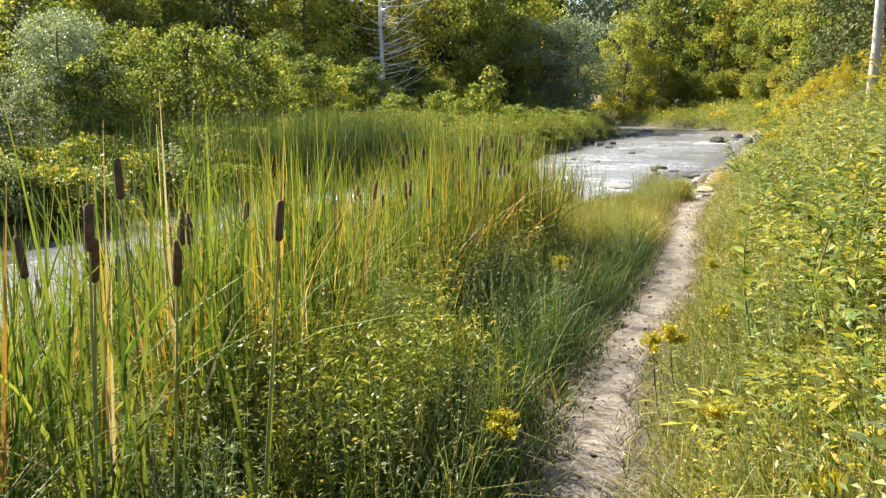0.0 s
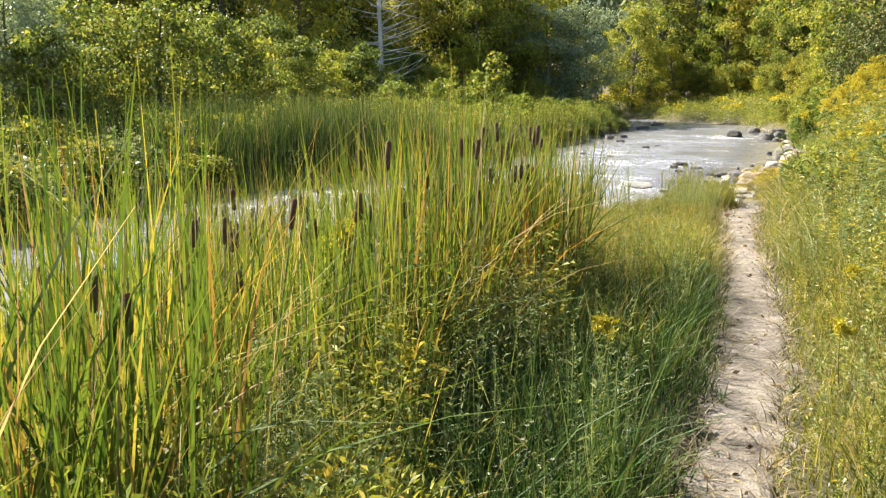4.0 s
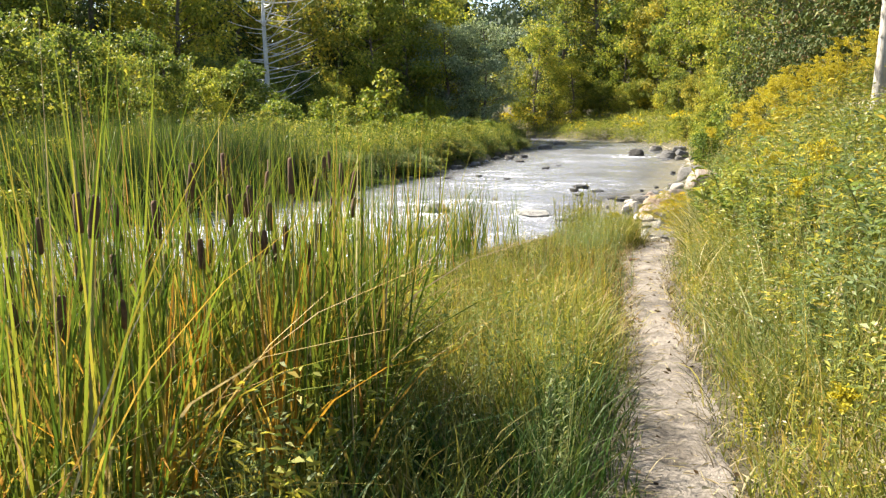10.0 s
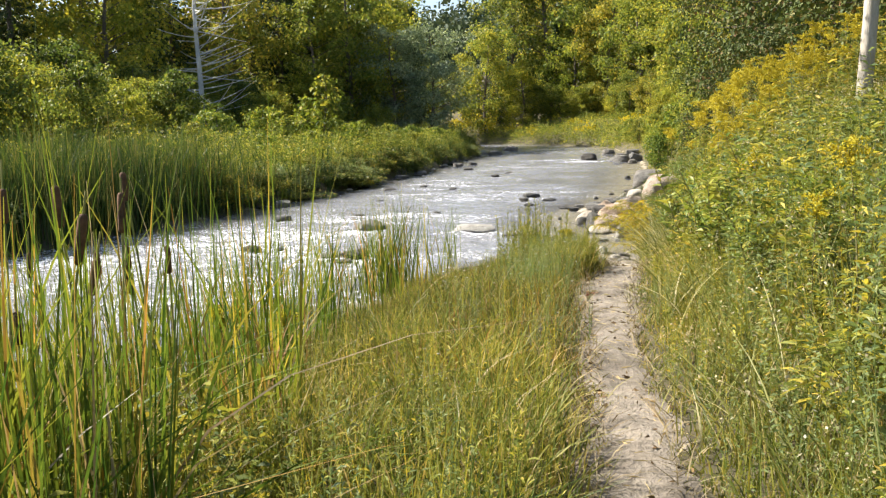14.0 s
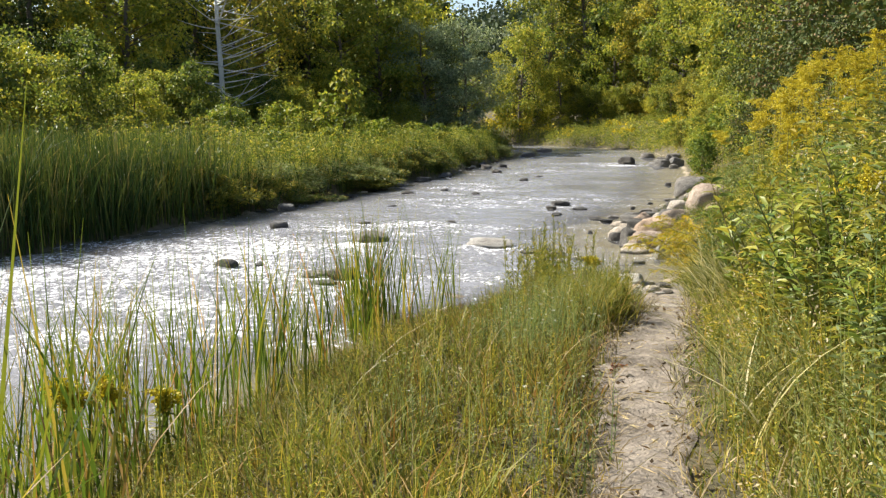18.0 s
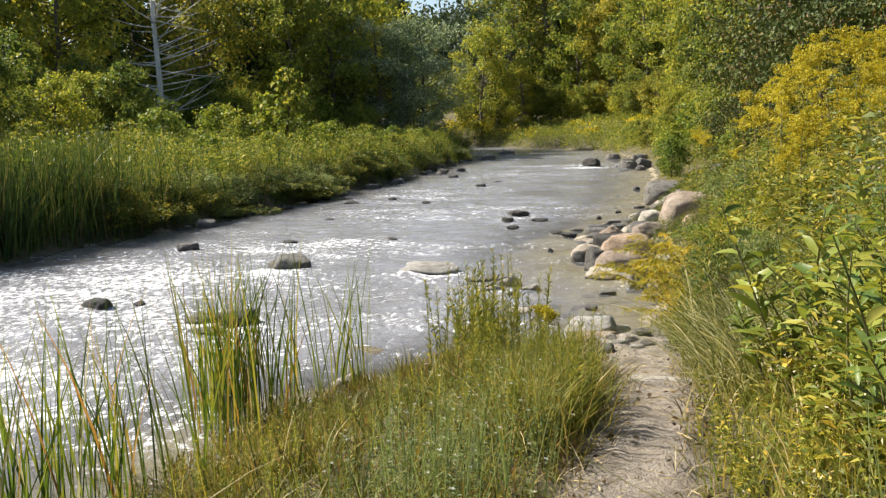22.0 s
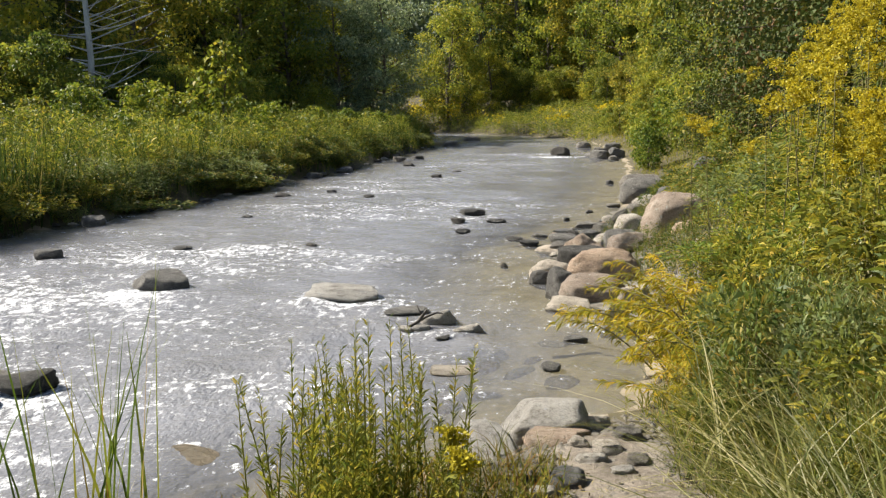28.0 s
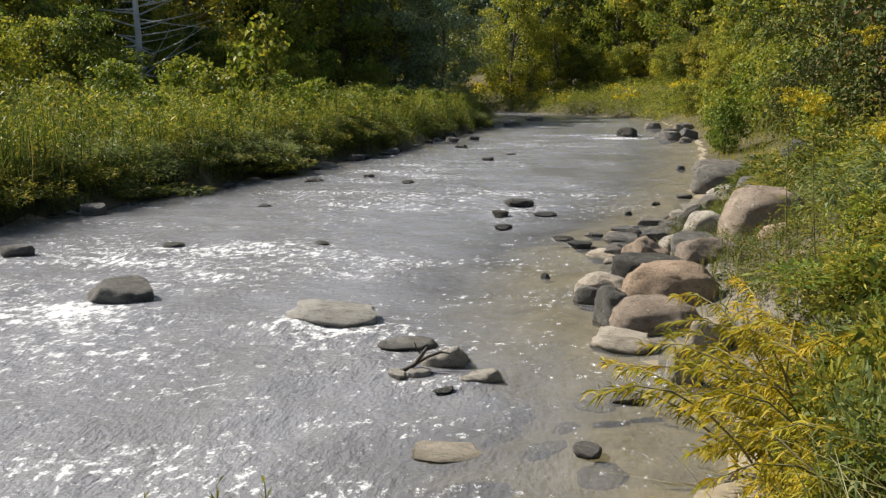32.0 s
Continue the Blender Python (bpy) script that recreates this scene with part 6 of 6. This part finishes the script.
low = goldenrod_kind(960, 0.45, 0.085)
tagged(low, "short goldenrod leaning over the path edge", group="goldenrods by the path")
spread([low], [(0.15, -12.6), (0.62, -11.2), (0.72, -11.0), (0.8, -12.2), (-0.15, -9.2), (0.95, -8.6), (1.2, -7.2), (0.45, 1.0), (0.35, 1.3), (-2.0, -8.8), (-0.9, -10.0)])


def willow():
    """Low willow whose yellowing wands hang over the water."""
    ob = new("willow_bush")
    x, y = 1.98, 4.0
    ob.matrix_world = pose(x, y, float(land(x, y)) - 0.05)
    r = np.random.default_rng(33)
    lv = []
    for i in range(96):
        a = r.normal(math.pi * 0.95, 1.0)
        ln = r.uniform(0.4, 0.92)
        lift = r.uniform(0.25, 1.1)
        t = np.linspace(0, 1, 6)[:, None]
        c = np.array([[math.cos(a), math.sin(a), 0]]) * ln * t + np.array([[0, 0, 1]]) * (lift * 1.3 * t - 0.75 * lift * t ** 2.2) + (r.normal(0.1, 0.25), r.normal(-0.1, 0.5), 0.0)
        part("wand", mesh_np("wand", *tube(c, [0.007, 0.006, 0.005, 0.004, 0.003, 0.001], 5), "stem", True), ob)
        m = 100
        q = r.uniform(0.25, 1, m)
        b = np.stack([np.interp(q, t[:, 0], c[:, k]) for k in range(3)], -1)
        way = np.array([[math.cos(a), math.sin(a), -0.2]]) + r.normal(0, 0.55, (m, 3))
        lv.append(leaves(b, way, r.uniform(0.04, 0.085, m), r.uniform(0.007, 0.011, m), 0.3, r))
    part("foliage", mesh_np("foliage", *join(lv), "willow"), ob, "narrow yellowing leaves")
    tagged(ob, "willow bush with yellowing leaves over the water", "bush")


willow()


def clump_kind(seed):
    """A clump of slim leafy stems at the water."""
    r = np.random.default_rng(seed)
    ob = new("fleabane_clump")
    for i in range(13):
        at, tall, lean = r.normal(0, 0.10, 2), r.uniform(0.4, 0.85), r.normal(0, 0.07, 2)
        s = np.linspace(0, 1, 5)
        pts = np.c_[at[0] + lean[0] * s, at[1] + lean[1] * s, tall * s]
        k = 70
        q = r.uniform(0.08, 1, k)
        b = np.stack([np.interp(q, s, pts[:, c]) for c in range(3)], -1)
        az = r.uniform(0, 2 * np.pi, k)
        z = (1.15 - 0.6 * q) * r.uniform(0.7, 1.2, k)
        lv = leaves(b, np.stack([np.cos(az), np.sin(az), r.uniform(0.7, 2.0, k)], -1), 0.075 * z, 0.011 * z, 0.15, r)
        part("shoot", mesh_np("shoot", *join([tube(pts, [0.004, 0.004, 0.003, 0.003, 0.001], 4), lv]), "herb"), ob)
    return tagged(ob, "clump of slim leafy stems at the shore", "wild plant", "clumps at the shore")


spread([clump_kind(40), clump_kind(41)], [(-0.12, 1.3), (0.0, 1.5), (0.15, 1.25), (-0.12, 1.68), (0.2, 1.5), (0.05, 1.0)], 0.85, 1.08)
small = clump_kind(42)
tagged(small, "low clump of slim leafy stems by the path", group="low clumps by the path")
spread([small], [(0.35, 0.6), (0.55, 0.3), (0.6, -0.3), (0.3, -0.2), (0.5, 0.9), (0.62, 1.15), (0.4, 1.3), (0.7, 0.6), (-0.1, 0.3), (0.15, 0.4), (0.45, 0.0), (0.62, -0.7), (0.35, -0.8), (0.1, -0.3)], 0.45, 0.65)


def broadleaf_kind(seed, tall, long=0.15, n=44):
    """A tall herb with long pointed leaves in pairs."""
    r = np.random.default_rng(seed)
    ob = new("broadleaf_herb")
    for j in range(8):
        bx, by, hh = r.normal(0, 0.13), r.normal(0, 0.13), tall * r.uniform(0.6, 1.05)
        lx, ly = r.normal(0, 0.16, 2)
        pts = np.array([(bx * (1 + 0.8 * t) + lx * t * t, by * (1 + 0.8 * t) + ly * t * t, t * hh) for t in np.linspace(0, 1, 5)])
        part("stem", mesh_np("stem", *tube(pts, [0.006, 0.006, 0.005, 0.004, 0.002], 5), "stem", True), ob)
        t = np.linspace(0.05, 1.0, n)
        az = np.arange(n) * 2.2 + r.normal(0, 0.3, n)
        b = np.stack([np.interp(t, np.linspace(0, 1, 5), pts[:, k]) for k in range(3)], -1)
        ln = long * np.sin(np.pi * (0.25 + 0.6 * t)) * r.uniform(0.75, 1.2, n)
        part("foliage", mesh_np("foliage", *long_leaves(b, np.stack([np.cos(az), np.sin(az), r.uniform(0.2, 1.3, n)], -1), ln, ln * 0.23, 0.3, r), "lance"), ob)
    return tagged(ob, "tall herb with long pointed green leaves", "wild plant", "broadleaf herbs of the slope")


spots = [(2.05, -0.2), (2.2, 0.2), (2.35, -0.5), (2.45, 0.1), (2.1, -0.9), (1.78, -0.35), (1.85, -1.2), (1.75, -1.9), (1.8, -2.3), (1.75, -2.8), (1.9, -1.6), (1.7, -12.2), (1.9, -11.5), (1.5, -11.0),
         (1.75, -10.2), (2.1, -12.4), (2.2, -10.8),  (2.1, -5.2), (1.8, -7.5), (2.3, -8.4), (-1.35, -9.0), (-1.5, -8.8), (-1.2, -9.3), (-1.6, -9.4), (-1.75, -8.9)]
spread([broadleaf_kind(70 + i, (0.8, 0.95, 0.7)[i]) for i in range(3)], spots, 0.85, 1.1)
large = broadleaf_kind(75, 0.85, 0.2, 26)
tagged(large, "branching herb with large green leaves over the path")
spread([large], [(1.66, -1.5), (1.78, -1.15), (1.72, -1.85), (1.98, -1.3), (1.88, -0.75), (1.95, -1.75), (2.1, -0.6)], 0.9, 1.15)


def aster_kind(seed):
    """A bushy aster: wiry leafy stems with small white flowers."""
    r = np.random.default_rng(seed)
    ob = new("aster_bush")
    n = 34
    b = np.c_[r.normal(0, 0.13, (n, 2)), np.zeros(n)]
    h = r.uniform(0.25, 0.55, n)
    part("foliage", mesh_np("foliage", *join(herbs(b, h, 40, 0.055, 0.010, 0.7, 0.1, r)), "sage"), ob)
    k = 11
    q = r.integers(0, n, k)
    at = np.c_[b[q, :2] + r.normal(0, 0.05, (k, 2)), h[q] * r.uniform(0.75, 1.05, k)]
    star = [leaves(at, np.stack([np.cos(a) + 0 * at[:, 0], np.sin(a) + 0 * at[:, 0], 0.3 + 0 * at[:, 0]], -1), r.uniform(0.008, 0.012, k), np.full(k, 0.006), 0.0, r) for a in np.arange(5) * 1.257]
    part("flower_spray", mesh_np("flower_spray", *join(star), "petal"), ob, "tiny white daisy flowers")["kind"] = "stuff"
    return tagged(ob, "bushy grey-green aster with tiny white flowers", "wild plant", "asters by the path")


spread([aster_kind(21), aster_kind(22)], [(0.13, -1.5), (0.25, -1.35), (0.05, -1.3), (0.22, -1.65), (0.35, -0.35), (0.0, -1.7), (0.3, -1.0), (0.1, -2.2), (-0.3, -3.2), (0.25, -3.4), (-0.2, -5.2), (-0.45, -7.1), (-0.25, -10.6), (-0.6, -11.8), (1.7, -6.0), (1.55, -9.5)], 0.8, 1.2)

tall_clump = clump_kind(43)
tagged(tall_clump, "clump of bright leafy shoots beside the cattails", group="leafy shoots beside the cattails")
spread([tall_clump], [(-0.75, -12.9), (-0.55, -12.5), (-0.95, -12.4), (-0.35, -12.75), (-0.7, -12.0), (-1.0, -11.6), (-0.5, -11.4), (-0.2, -12.1), (-0.55, -6.0)], 0.6, 0.95)
spread_low = [(0.98, -13.3), (0.8, -13.7), (1.15, -12.9), (1.45, -12.3), (0.92, -12.0), (1.3, -11.4), (1.0, -10.4), (1.5, -10.9), (1.65, -13.6), (1.2, -9.3)]
for x, y in spread_low:
    m = pose(x, y, float(land(x, y)) - 0.02, rng.normal(0, 5), rng.normal(0, 5), rng.uniform(0, 360)) @ Matrix.Scale(rng.uniform(0.7, 1.0), 4)
    copy_thing(low, m).matrix_basis = m
p = np.array([1.6, -13.0]) + rng.normal(0, 0.13, (170, 2))
stuff("green_tussock", [blades(on_land(p), u(0.45, 0.85, len(p)), u(0.010, 0.018, len(p)), u(0.05, 0.3, len(p)), u(0.0, 0.5, len(p)), 5)], "reed", "tuft of broad bright green blades on the slope", "grass")
for x, y, s in ((-1.5, -9.0, 2.1), (-1.95, -3.05, 1.5), (-1.75, -2.9, 1.35), (-2.1, -2.75, 1.4)):
    m = pose(x, y, float(land(x, y)) - 0.02, rng.normal(0, 5), rng.normal(0, 5), rng.uniform(0, 360)) @ Matrix.Scale(s, 4)
    copy_thing(low, m).matrix_basis = m


def red_sprig(seed, x, y, label):
    """A low trailing sprig whose leaves have turned red."""
    r = np.random.default_rng(seed)
    ob = new("red_leaved_sprig")
    ob.matrix_world = pose(x, y, float(land(x, y)), 0, 0, r.uniform(0, 360))
    for i in range(5):
        a, ln = r.uniform(0, 2 * np.pi), r.uniform(0.05, 0.12)
        t = np.linspace(0, 1, 5)
        pts = np.c_[np.cos(a) * ln * t, np.sin(a) * ln * t, 0.02 + 0.06 * np.sin(2.2 * t)]
        part("stem", mesh_np("stem", *tube(pts, [0.003, 0.003, 0.0025, 0.002, 0.001], 4), "stem", True), ob)
        n = 9
        q = r.uniform(0.2, 1, n)
        b = np.stack([np.interp(q, t, pts[:, k]) for k in range(3)], -1)
        az = r.uniform(0, 2 * np.pi, n)
        size = r.uniform(0.014, 0.026, n)
        part("foliage", mesh_np("foliage", *long_leaves(b, np.stack([np.cos(az), np.sin(az), r.uniform(0, 0.6, n)], -1), size, size * 0.5, 0.3, r), "crimson"), ob)
    return tagged(ob, label, "wild plant", "red sprigs by the path")


# dense tufts that hang over the path above the landing
p = np.concatenate([np.array(c) + rng.normal(0, 0.10, (330, 2)) for c in ((0.5, -0.55), (0.42, -0.85), (0.52, -0.2), (0.55, 0.15))])
stuff("overhanging_tuft", [blades(on_land(p), u(0.22, 0.45, len(p)), u(0.005, 0.010, len(p)), u(0.05, 0.3, len(p)), u(0.0, 0.7, len(p)), 5)], "grass", "dense green grass tufts hanging over the path", "grass")
for i, (x, y) in enumerate(((0.56, -2.15), (0.38, -0.3))):
    red_sprig(300 + i, x, y, "low sprig with red autumn leaves beside the path")
